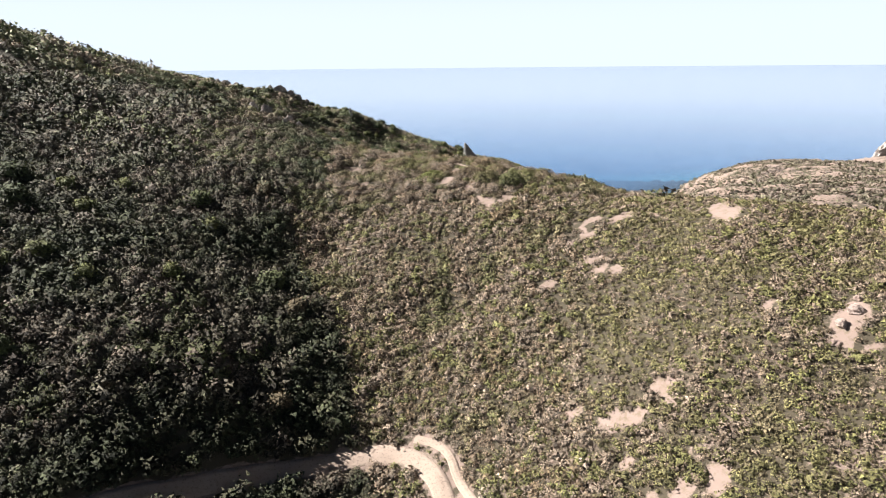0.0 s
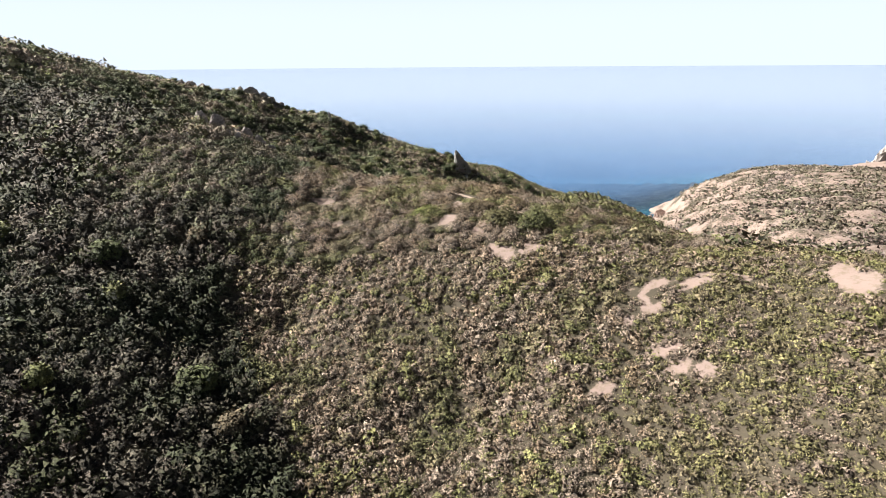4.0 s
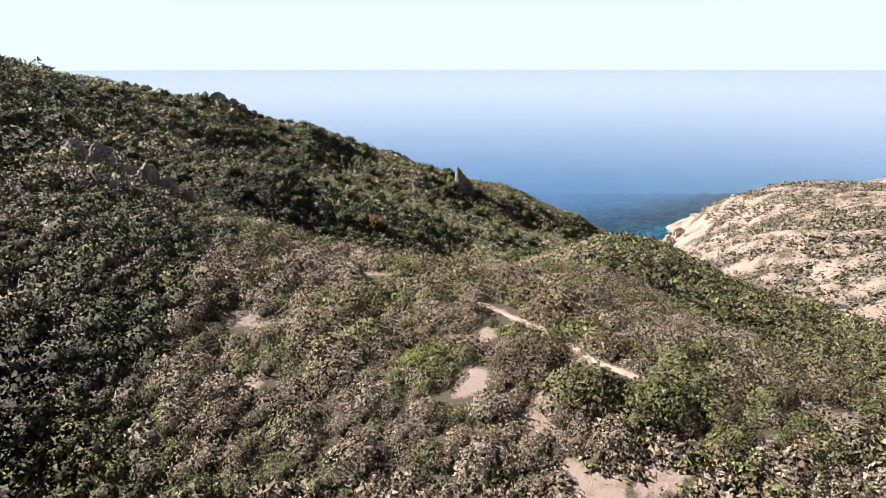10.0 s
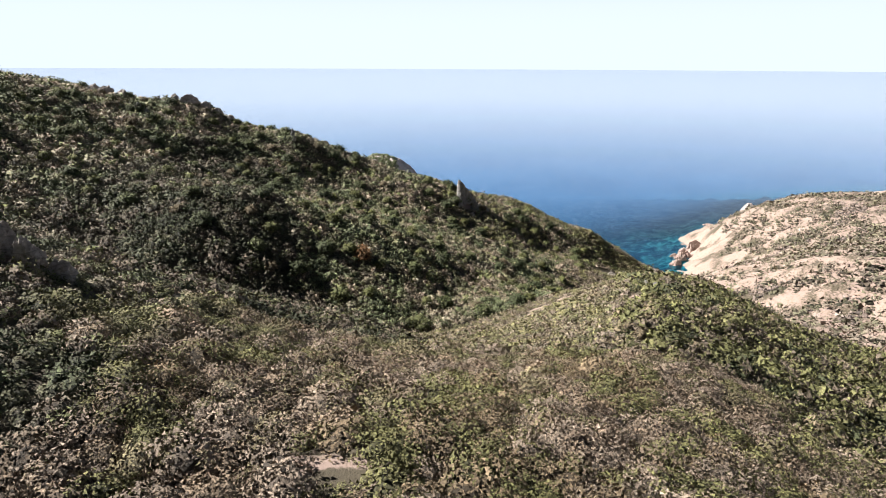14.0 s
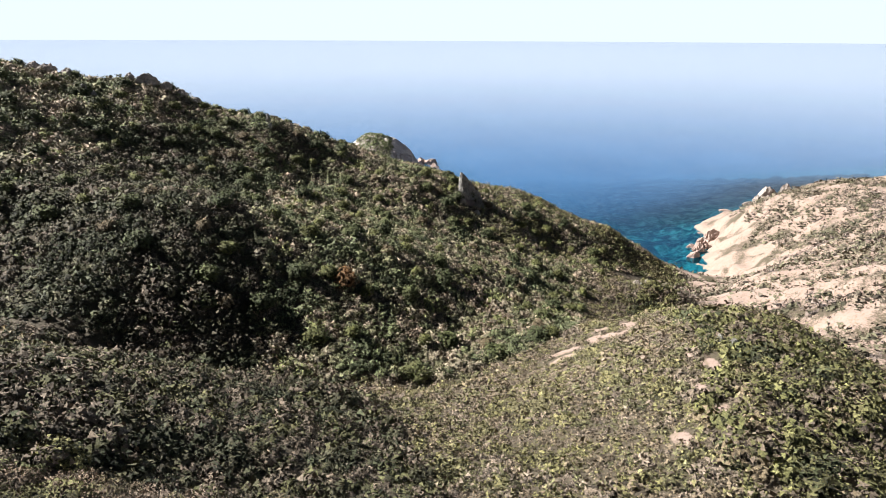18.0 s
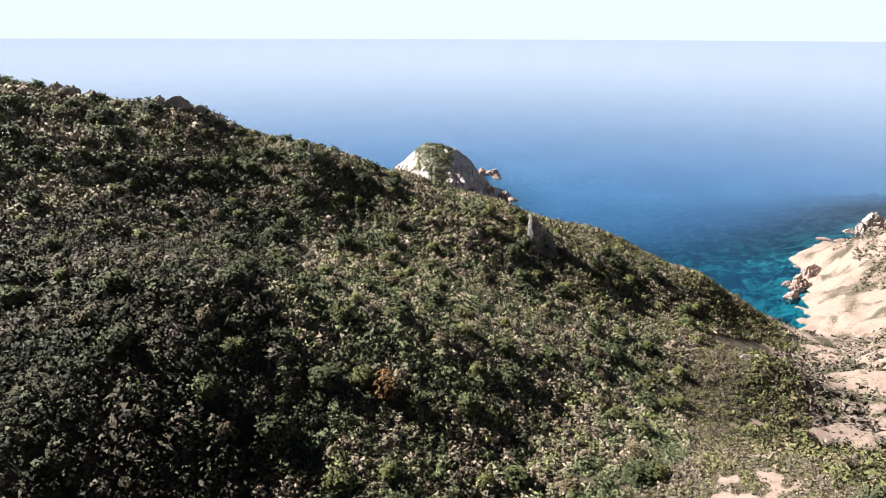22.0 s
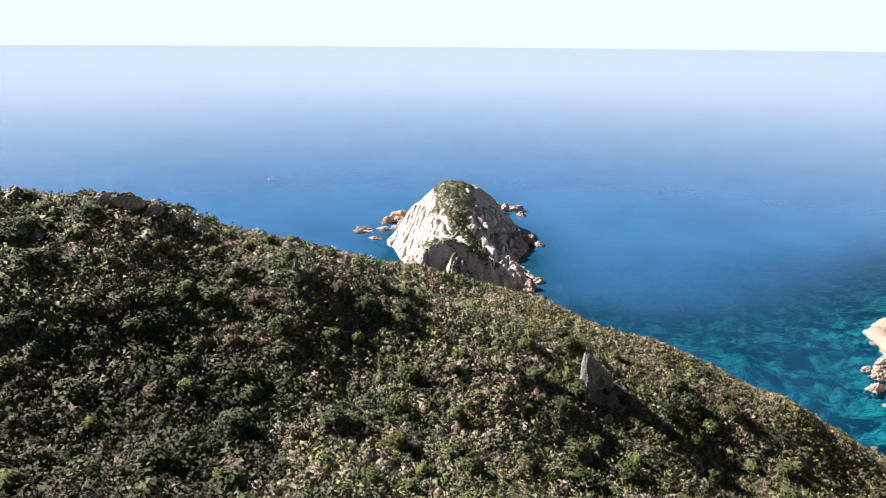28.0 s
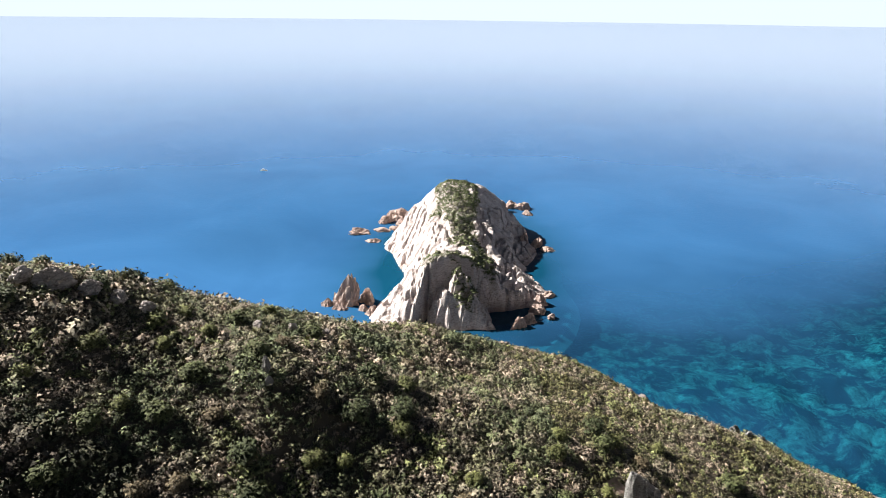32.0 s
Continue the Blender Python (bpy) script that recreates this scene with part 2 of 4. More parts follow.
def mesh_object(name, verts, faces, mat, parent=None, smooth=True):
    mesh = bpy.data.meshes.new(name)
    verts, faces = np.asarray(verts, np.float32), np.asarray(faces, np.int32)
    mesh.vertices.add(len(verts))
    mesh.vertices.foreach_set("co", verts.ravel())
    k = faces.shape[1]
    mesh.loops.add(faces.size)
    mesh.loops.foreach_set("vertex_index", faces.ravel())
    mesh.polygons.add(len(faces))
    mesh.polygons.foreach_set("loop_start", np.arange(0, faces.size, k, dtype=np.int32))
    mesh.polygons.foreach_set("loop_total", np.full(len(faces), k, np.int32))
    mesh.polygons.foreach_set("use_smooth", np.full(len(faces), smooth, bool))
    mesh.update(calc_edges=True)
    mesh.materials.append(mat)
    ob = new(name, mesh)
    ob.parent = parent
    return ob


def sheet(xs, ys):
    """Grid corners and quads over two rows of coordinates."""
    gx, gy = np.meshgrid(xs, ys)
    nx, ny = len(xs), len(ys)
    i = (np.arange(ny - 1)[:, None] * nx + np.arange(nx - 1)[None]).ravel()
    return gx.ravel(), gy.ravel(), np.c_[i, i + 1, i + 1 + nx, i + nx]


def spaced(parts):
    return np.concatenate([np.arange(a, b, s) for a, b, s in parts])


# ---- materials of the place ----
def attribute(m, name, out="Color"):
    return m.add("ShaderNodeAttribute", attribute_name=name).outputs[out]


def ground_material():
    m = Nodes("soil_and_litter")
    grain = m.noise(9, 6, 0.7)
    patch = m.noise(0.35, 5, 0.6)
    pale = m.mix(patch, (0.195, 0.135, 0.110), (0.275, 0.208, 0.178))
    pale = m.mix(m.ramp(m.noise(1.3, 6, 0.7), [(0.5, grey(0)), (0.68, grey(1))]), pale, (0.15, 0.115, 0.075))
    litter = m.mix(grain, (0.028, 0.023, 0.014), (0.085, 0.066, 0.040))
    edge = m.math("MULTIPLY_ADD", m.noise(1.7, 8, 0.75), 1.3, -0.65)
    soil = m.add("ShaderNodeClamp", {"Value": m.math("MULTIPLY_ADD", m.math("ADD", attribute(m, "bare", "Fac"), edge), 5.0, -2.0)}).outputs[0]
    land_col = m.mix(soil, litter, pale)
    # bed of the sea: sand, stone and dark weed
    weed = m.ramp(m.noise(0.075, 9, 0.76, distortion=0.5), [(0.44, grey(0)), (0.53, grey(1))])
    stones = m.mix(m.ramp(m.noise(0.3, 7, 0.75), [(0.35, grey(0)), (0.62, grey(1))]), (0.04, 0.045, 0.04), (0.22, 0.20, 0.15))
    bed = m.mix(weed, stones, (0.006, 0.012, 0.02))
    height = m.add("ShaderNodeSeparateXYZ", {"Vector": m.where()}).outputs[2]
    wet = m.math("MULTIPLY_ADD", height, -1.2, 0.6)
    node = m.add("ShaderNodeClamp", {"Value": wet})
    m.set(Base_Color=m.mix(node.outputs[0], land_col, bed), Roughness=0.92)
    m.bump(m.noise(5, 8, 0.7), 0.7, 0.12)
    return m.mat


def leaf_material():
    m = Nodes("scrub_leaves")
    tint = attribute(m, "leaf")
    rnd = m.add("ShaderNodeNewGeometry").outputs["Random Per Island"]
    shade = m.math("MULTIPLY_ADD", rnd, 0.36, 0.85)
    fine = m.noise(7, 3, 0.75)
    shade = m.math("MULTIPLY", shade, m.math("MULTIPLY_ADD", fine, 3.3, -0.58))
    col = m.mix(1.0, tint, shade, "MULTIPLY")
    dry = m.ramp(m.noise(0.6, 4, 0.6), [(0.55, grey(0)), (0.75, grey(1))])
    col = m.mix(m.math("MULTIPLY", dry, 0.35), col, (0.13, 0.095, 0.06))
    m.set(Base_Color=col, Roughness=0.75)
    m.shader.inputs["Specular IOR Level"].default_value = 0.25
    m.bump(m.noise(16, 4, 0.75), 0.9, 0.10)
    return m.mat


def rock_material(name, dark, light, stain, scale=1.0, foot=0.0):
    m = Nodes(name)
    big = m.noise(0.16 * scale, 6, 0.65)
    grain = m.noise(2.2 * scale, 8, 0.7)
    col = m.mix(m.ramp(big, [(0.35, grey(0)), (0.65, grey(1))]), dark, light)
    col = m.mix(m.ramp(grain, [(0.36, grey(1)), (0.50, grey(0))]), col, stain)
    place = m.add("ShaderNodeMapping", {"Vector": m.where(), "Scale": (0.5, 0.5, 2.2), "Rotation": (0.5, 0.35, 0.2)})
    crack = m.add("ShaderNodeTexVoronoi", {"Vector": place.outputs[0], "Scale": 0.8 * scale}, feature="DISTANCE_TO_EDGE")
    line = m.ramp(crack.outputs["Distance"], [(0.0, grey(1)), (0.07, grey(0))])
    col = m.mix(m.math("MULTIPLY", line, 0.55), col, tuple(0.4 * c for c in dark))
    if foot:
        # reddish rock washed by the waves
        rise = m.add("ShaderNodeSeparateXYZ", {"Vector": m.where()}).outputs[2]
        wash = m.add("ShaderNodeClamp", {"Value": m.math("MULTIPLY_ADD", m.math("ADD", rise, m.math("MULTIPLY", big, 6.0)), -0.3, 0.9 + 0.3 * foot)})
        col = m.mix(m.math("MULTIPLY", wash.outputs[0], 0.75), col, m.mix(grain, (0.17, 0.105, 0.085), (0.40, 0.28, 0.235)))
    m.set(Base_Color=col, Roughness=0.9)
    m.bump(m.noise(1.4 * scale, 9, 0.75), 1.0, 0.5)
    return m.mat


def sea_material():
    m = Nodes("sea_water")
    nodes, links = m.tree.nodes, m.tree.links
    depth = attribute(m, "depth", "Fac")
    clear = m.math("POWER", 2.718, m.math("MULTIPLY", depth, -0.10))
    broad = m.noise(0.012, 5, 0.6, distortion=0.6)
    deep = m.mix(m.ramp(broad, [(0.35, grey(0)), (0.7, grey(1))]), (0.024, 0.090, 0.212), (0.032, 0.112, 0.252))
    teal = m.mix(m.math("MULTIPLY", clear, 1.25), deep, (0.003, 0.045, 0.088))
    body = m.add("ShaderNodeBsdfDiffuse", {"Color": teal})
    seen = m.add("ShaderNodeBsdfTransparent", {"Color": (0.17, 0.70, 0.92, 1)})
    inner = m.add("ShaderNodeMixShader", {0: m.math("MULTIPLY_ADD", m.math("POWER", 2.718, m.math("MULTIPLY", attribute(m, "bed", "Fac"), -0.036)), 1.15, -0.133), 1: body.outputs[0], 2: seen.outputs[0]})
    ripple = m.add("ShaderNodeMapping", {"Vector": m.where(), "Scale": (0.22, 0.5, 0.3), "Rotation": (0, 0, 0.35)})
    waves = m.add("ShaderNodeBump", {"Height": m.noise(0.9, 6, 0.65, ripple.outputs[0]), "Strength": 0.32, "Distance": 0.5})
    breeze = m.noise(0.004, 4, 0.6)
    gloss = m.add("ShaderNodeBsdfGlossy", {"Color": (1, 1, 1, 1), "Roughness": m.math("MULTIPLY_ADD", breeze, 0.06, 0.03), "Normal": waves.outputs[0]})
    facing = m.add("ShaderNodeLayerWeight", {"Blend": 0.5}).outputs["Facing"]
    mirror = m.math("MULTIPLY_ADD", m.math("POWER", facing, 6.5), 0.98, 0.02)
    top = m.add("ShaderNodeMixShader", {0: m.math("MINIMUM", m.math("MULTIPLY", mirror, 1.12), 1.0), 1: inner.outputs[0], 2: gloss.outputs[0]})
    links.new(top.outputs[0], m.out.inputs["Surface"])
    nodes.remove(m.shader)
    return m.mat


def plain(name, colour, rough=0.6):
    m = Nodes(name)
    m.set(Base_Color=m.mix(m.noise(6, 4), tuple(0.85 * c for c in colour), colour), Roughness=rough)
    return m.mat


def dirt_material():
    m = Nodes("pale_dirt")
    col = m.mix(m.noise(0.9, 6, 0.65), (0.28, 0.205, 0.165), (0.38, 0.30, 0.245))
    col = m.mix(m.ramp(m.noise(4, 8, 0.75), [(0.52, grey(0)), (0.70, grey(1))]), col, (0.14, 0.10, 0.07))
    m.set(Base_Color=col, Roughness=0.95)
    m.bump(m.noise(6, 8, 0.75), 0.8, 0.08)
    return m.mat


SOIL, LEAF, SEA, DIRT = ground_material(), leaf_material(), sea_material(), dirt_material()
PALE_ROCK = rock_material("pale_limestone", (0.28, 0.238, 0.215), (0.40, 0.362, 0.338), (0.18, 0.145, 0.125), 0.8)
GREY_ROCK = rock_material("grey_rock", (0.17, 0.16, 0.15), (0.38, 0.362, 0.345), (0.075, 0.07, 0.066), 1.6)
PINK_ROCK = rock_material("pink_shore_rock", (0.33, 0.235, 0.20), (0.44, 0.35, 0.31), (0.22, 0.155, 0.125), 1.4)
ISLET_ROCK = rock_material("islet_rock", (0.38, 0.325, 0.305), (0.60, 0.535, 0.515), (0.22, 0.175, 0.155), 0.7, foot=2.0)
BARK = plain("bark", (0.10, 0.08, 0.06), 0.9)
WHITE = plain("white_paint", (0.8, 0.8, 0.78), 0.4)


# ---- bare places: clearings, the dirt road and the footpath (x, y, half length, half width) ----
HILLTOP_CLEARINGS = [(-15.4, 114.6, 2.2, 1.3), (-13.0, 107.6, 0.6, 0.6), (1.5, 109.6, 0.8, 1.3), (0.7, 105.3, 0.7, 1.0), (4.0, 102.2, 0.9, 0.9), (6.3, 98.0, 1.8, 0.7), (9.2, 98.0, 1.1, 0.7), (7.3, 107.6, 0.8, 1.5), (5.2, 103.7, 0.4, 0.4), (14.7, 101.5, 0.9, 0.4), (20.1, 102.4, 1.8, 0.6), (0.1, 110.8, 0.5, 0.4), (5.1, 99.1, 0.7, 0.6), (-9.1, 123.2, 1.1, 0.6), (-6.6, 123.1, 1.9, 0.4), (-8.0, 121.7, 0.9, 0.4), (-5.3, 120.8, 0.4, 0.4)]
SLOPE_CLEARINGS = [(17.9, 57.8, 1.7, 0.9), (21.5, 59.2, 0.6, 1.2), (35.9, 83.8, 1.7, 2.6), (24.7, 89.4, 2.8, 0.9), (20.6, 89.8, 1.2, 0.7), (23.2, 50.0, 0.7, 0.9), (19.6, 49.6, 2.2, 0.6), (16.8, 53.9, 0.5, 0.4), (13.5, 80.3, 1.1, 0.4), (19.7, 79.9, 0.9, 0.4), (33.1, 64.7, 0.6, 0.6), (13.7, 60.7, 0.8, 0.5), (39.7, 61.8, 1.5, 2.0), (37.1, 59.2, 1.2, 1.7), (38.6, 57.3, 0.7, 1.2), (18.7, 89.5, 0.9, 0.4), (19.1, 87.4, 1.1, 0.4), (17.0, 86.3, 0.4, 0.8), (19.0, 82.3, 0.9, 0.4), (21.3, 78.9, 0.8, 0.9), (29.5, 88.6, 1.2, 0.7)]
SPUR_CLEARINGS = [(28.2, 214.9, 1.5, 3.2), (23.1, 212.8, 1.8, 1.4), (16.3, 208.7, 2.4, 0.8), (26.9, 189.6, 0.6, 1.3), (27.9, 186.3, 0.9, 1.2), (24.1, 180.2, 0.9, 1.4), (23.8, 175.1, 0.6, 1.6), (18.0, 169.4, 0.5, 1.0), (20.6, 168.7, 0.4, 1.2), (25.3, 211.1, 1.7, 1.7), (17.2, 210.9, 2.5, 1.0), (31.6, 225.2, 1.0, 2.4), (24.4, 217.5, 1.4, 1.2), (47.5, 262.0, 3.0, 1.6), (42.0, 256.5, 2.2, 1.2), (60.0, 263.5, 2.6, 1.0)]
ROCKY = [(9.5, 300.5, 4.5, 1.8), (8, 305, 5, 2.2), (-38.1, 140.8, 3.5, 1.6), (-33.7, 142.1, 3.2, 1.5)]
CLEARINGS = HILLTOP_CLEARINGS + SLOPE_CLEARINGS + SPUR_CLEARINGS + ROCKY
DIRT_ROAD = [(-60, 22), (-42, 36), (-32, 44.5), (-26.2, 49.4), (-23.2, 52.5), (-19.4, 55.5), (-15.1, 58.7), (-10.0, 61.1), (-5.6, 62.2), (-2.2, 61.2), (0.0, 58.6), (1.1, 56.0), (1.2, 51), (-0.5, 43), (-5, 33)]
BANK_TRACK = [(-2.4, 63.3), (-0.2, 62.5), (1.0, 61.3), (1.6, 60.0), (2.0, 58.4), (2.8, 56.8), (3.6, 55.3), (5, 52), (8, 47)]
FOOTPATH = [(1.5, 115.5), (3.8, 113.2), (5.2, 111.9), (6.5, 110.5), (7.2, 109.2), (7.7, 107.5), (8.2, 106.2), (9.3, 105.3), (10.7, 104.1), (13.5, 102.4)]


def smooth_line(pts, step=0.8):
    p = np.array(pts, float)
    for _ in range(3):
        p = np.concatenate([p[:1], np.stack([p[:-1] * 0.75 + p[1:] * 0.25, p[:-1] * 0.25 + p[1:] * 0.75], 1).reshape(-1, 2), p[-1:]])
    d = np.r_[0, np.cumsum(np.hypot(*np.diff(p, axis=0).T))]
    s = np.arange(0, d[-1], step)
    return np.c_[np.interp(s, d, p[:, 0]), np.interp(s, d, p[:, 1])]


LINES = [(smooth_line(DIRT_ROAD), 0.95), (smooth_line(BANK_TRACK), 0.42), (smooth_line(FOOTPATH), 0.3)]


def bareness(x, y, grow=0.0):
    """0 under scrub, 1 on bare soil, from the clearings and tracks."""
    out = np.zeros_like(x)
    wob = 1 + 0.5 * swell(x, y, 1.2, 21) + 0.35 * swell(x, y, 0.5, 22)
    for cx, cy, a, b in CLEARINGS:
        d = np.sqrt(((x - cx) / (a + grow)) ** 2 + ((y - cy) / (b + grow)) ** 2)
        out = np.maximum(out, np.clip((1.0 * wob - d) * 4, 0, 1))
    for line, half in LINES:
        lo, hi = line.min(0) - 4, line.max(0) + 4
        near = np.where((x > lo[0]) & (x < hi[0]) & (y > lo[1]) & (y < hi[1]))[0]
        if len(near):
            d = np.min(np.hypot(x[near, None] - line[None, :, 0], y[near, None] - line[None, :, 1]), 1)
            out[near] = np.maximum(out[near], np.clip((grow * 0.8 + half * (0.75 + 0.25 * wob[near]) - d) * 2.5 + 0.5, 0, 1))
    return out


def line_y(x, pts):
    return np.interp(x, [p[0] for p in pts], [p[1] for p in pts])


GULLY_SIDE = [(-123.3, 206), (-78.9, 200), (-42, 195), (-30, 200), (-17.8, 204), (-8, 206.5), (0, 208.7), (7, 212.7), (11.5, 215.3), (17.4, 220), (22.7, 226), (27.3, 240), (31.2, 254), (35, 270), (50.2, 298.2), (66.5, 309.5)]
SPUR_CREST_X = [(150.8, 14.6), (176.7, 22.7), (194.6, 29.7), (209.3, 32.8), (227.3, 34.5), (268.1, 46.4), (294, 62)]


def zones(x, y):
    """Shares of the kinds of ground: dark tall scrub, hilltop mounds, low garrigue, headland."""
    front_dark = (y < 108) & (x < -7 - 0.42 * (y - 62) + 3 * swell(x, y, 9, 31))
    far_dark = (y > line_y(x, GULLY_SIDE) + 1.5 * swell(x, y, 6, 32)) & (x < 80)
    head = (x > 78 + 8 * swell(x, y, 20, 33) + np.clip((230 - y) * 0.5, -14, 30)) & (y > 150) & ~far_dark
    crest_x = np.interp(y, [p[0] for p in SPUR_CREST_X], [p[1] for p in SPUR_CREST_X])
    low_spur = (y > 158) & ~far_dark & ~head & (x < crest_x + 2 * swell(x, y, 8, 34)) & (x > -6 + 0.35 * (178 - y) + 3 * swell(x, y, 7, 35))
    low_front = (y < 100 - 0.15 * np.clip(x - 10, 0, 50)) & ~front_dark & (x > -24) & (x < 300)
    return front_dark, far_dark, head, low_spur, low_front


def gully_rim(x, y):
    """The narrow grassy rim above the gully."""
    return (np.abs(y - line_y(x, GULLY_SIDE) + 4.5) < 1.0 + 0.7 * swell(x, y, 6, 38)) & (x < 12) & (x > -80)


def soil_share(x, y, z):
    fd, xd, head, spur, front = zones(x, y)
    base = np.where(head, 0.95, np.where(spur, 0.34, np.where(front, 0.24, 0.04)))
    base = base + 0.2 * swell(x, y, 3.2, 41) + 0.2 * swell(x, y, 9, 42)
    base = np.where(head, 0.62 + 0.3 * swell(x, y, 6, 43) + 0.25 * swell(x, y, 2.4, 44), base)
    base = np.where(gully_rim(x, y), 0.7, base)
    shore = np.clip((5 - z) / 4, 0, 1)
    return np.clip(np.maximum(np.maximum(base, bareness(x, y, 0.2)), shore), 0, 1)


xs = spaced([(-400, -110, 5), (-110, -50, 1.6), (-50, 62, 1.0), (62, 150, 1.6), (150, 445, 5)])
ys = spaced([(-80, 30, 4), (30, 48, 1.6), (48, 130, 1.0), (130, 380, 1.5), (380, 500, 2.5), (500, 760, 7)])
gx, gy, quads = sheet(xs, ys)
gz = land(gx, gy)
# broken rock on the headland and along the shores
_, _, on_head, _, _ = zones(gx, gy)
rough_rock = np.where(on_head, 1.0, 0.0) + np.clip((14 - gz) / 12, 0, 1.2)
gz = gz + rough_rock * (1.5 * np.abs(swell(gx + 0.5 * gy, gy, 8, 51)) + 0.9 * np.abs(swell(gx, gy - 0.4 * gx, 3.6, 52)) - 0.7)
ground = tagged(mesh_object("ground", np.c_[gx, gy, gz], quads, SOIL), "scrub-covered hills of sandy soil falling to the sea", "ground", kind="structure")
bare = ground.data.attributes.new("bare", "FLOAT", "POINT")
bare.data.foreach_set("value", soil_share(gx, gy, gz).astype(np.float32))

# ---- the sea: one round sheet out to the horizon ----
rings = np.r_[0.5, np.arange(3, 270, 3), 270 * 1.12 ** np.arange(0, 26)]
rings = np.minimum(rings, 4900)
SEG = 300
turn = np.arange(SEG) / SEG * 2 * np.pi
sx = (rings[:, None] * np.cos(turn)).ravel()
sy = 465 + (rings[:, None] * np.sin(turn)).ravel()
sz = 84 * np.clip((np.repeat(rings, SEG) - 1500) / 3400, 0, 1) ** 2
k = (np.arange(len(rings) - 1)[:, None] * SEG + np.arange(SEG)[None]).ravel()
k2 = (np.arange(len(rings) - 1)[:, None] * SEG + (np.arange(SEG)[None] + 1) % SEG).ravel()
sea = tagged(mesh_object("sea", np.c_[sx, sy, sz], np.c_[k + SEG, k2 + SEG, k2, k], SEA), "calm blue sea turning turquoise over the shallows", "sea", kind="structure")
near_sea = (np.abs(sx) < 400) & (sy > 340) & (sy < 750)
depth = np.full(len(sx), 40.0)
depth[near_sea] = np.clip(-land(sx[near_sea], sy[near_sea]), 0, 40)
bed = depth + 1.6 * np.clip(depth - 11, 0, 30) + 0.4 * np.clip(sy - 560, 0, 200)
sea.data.attributes.new("bed", "FLOAT", "POINT").data.foreach_set("value", np.clip(bed, 0, 60).astype(np.float32))
shoal = np.clip(np.sqrt(((sx + 36) / 50) ** 2 + ((sy - 538) / 96) ** 2) - 0.78, 0, 3)
depth = np.minimum(depth, 26 * shoal + 1.2 + 2 * swell(sx, sy, 12, 55))
sea.data.attributes.new("depth", "FLOAT", "POINT").data.foreach_set("value", np.maximum(depth, 0).astype(np.float32))


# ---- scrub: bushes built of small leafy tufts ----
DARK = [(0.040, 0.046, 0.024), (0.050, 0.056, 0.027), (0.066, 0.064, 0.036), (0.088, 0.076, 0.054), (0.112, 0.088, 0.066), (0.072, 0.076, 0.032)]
MOUND = [(0.125, 0.120, 0.052), (0.166, 0.140, 0.079), (0.208, 0.154, 0.109), (0.234, 0.182, 0.140), (0.146, 0.140, 0.057), (0.177, 0.130, 0.081)]
GREEN = [(0.215, 0.202, 0.090), (0.240, 0.232, 0.085), (0.254, 0.208, 0.118), (0.290, 0.240, 0.155), (0.190, 0.190, 0.080), (0.270, 0.255, 0.100)]
DRY = [(0.120, 0.105, 0.070), (0.140, 0.115, 0.090), (0.102, 0.096, 0.061), (0.161, 0.128, 0.112)]
RING = np.array([(math.cos(a), math.sin(a)) for a in np.arange(4) * math.pi / 2])


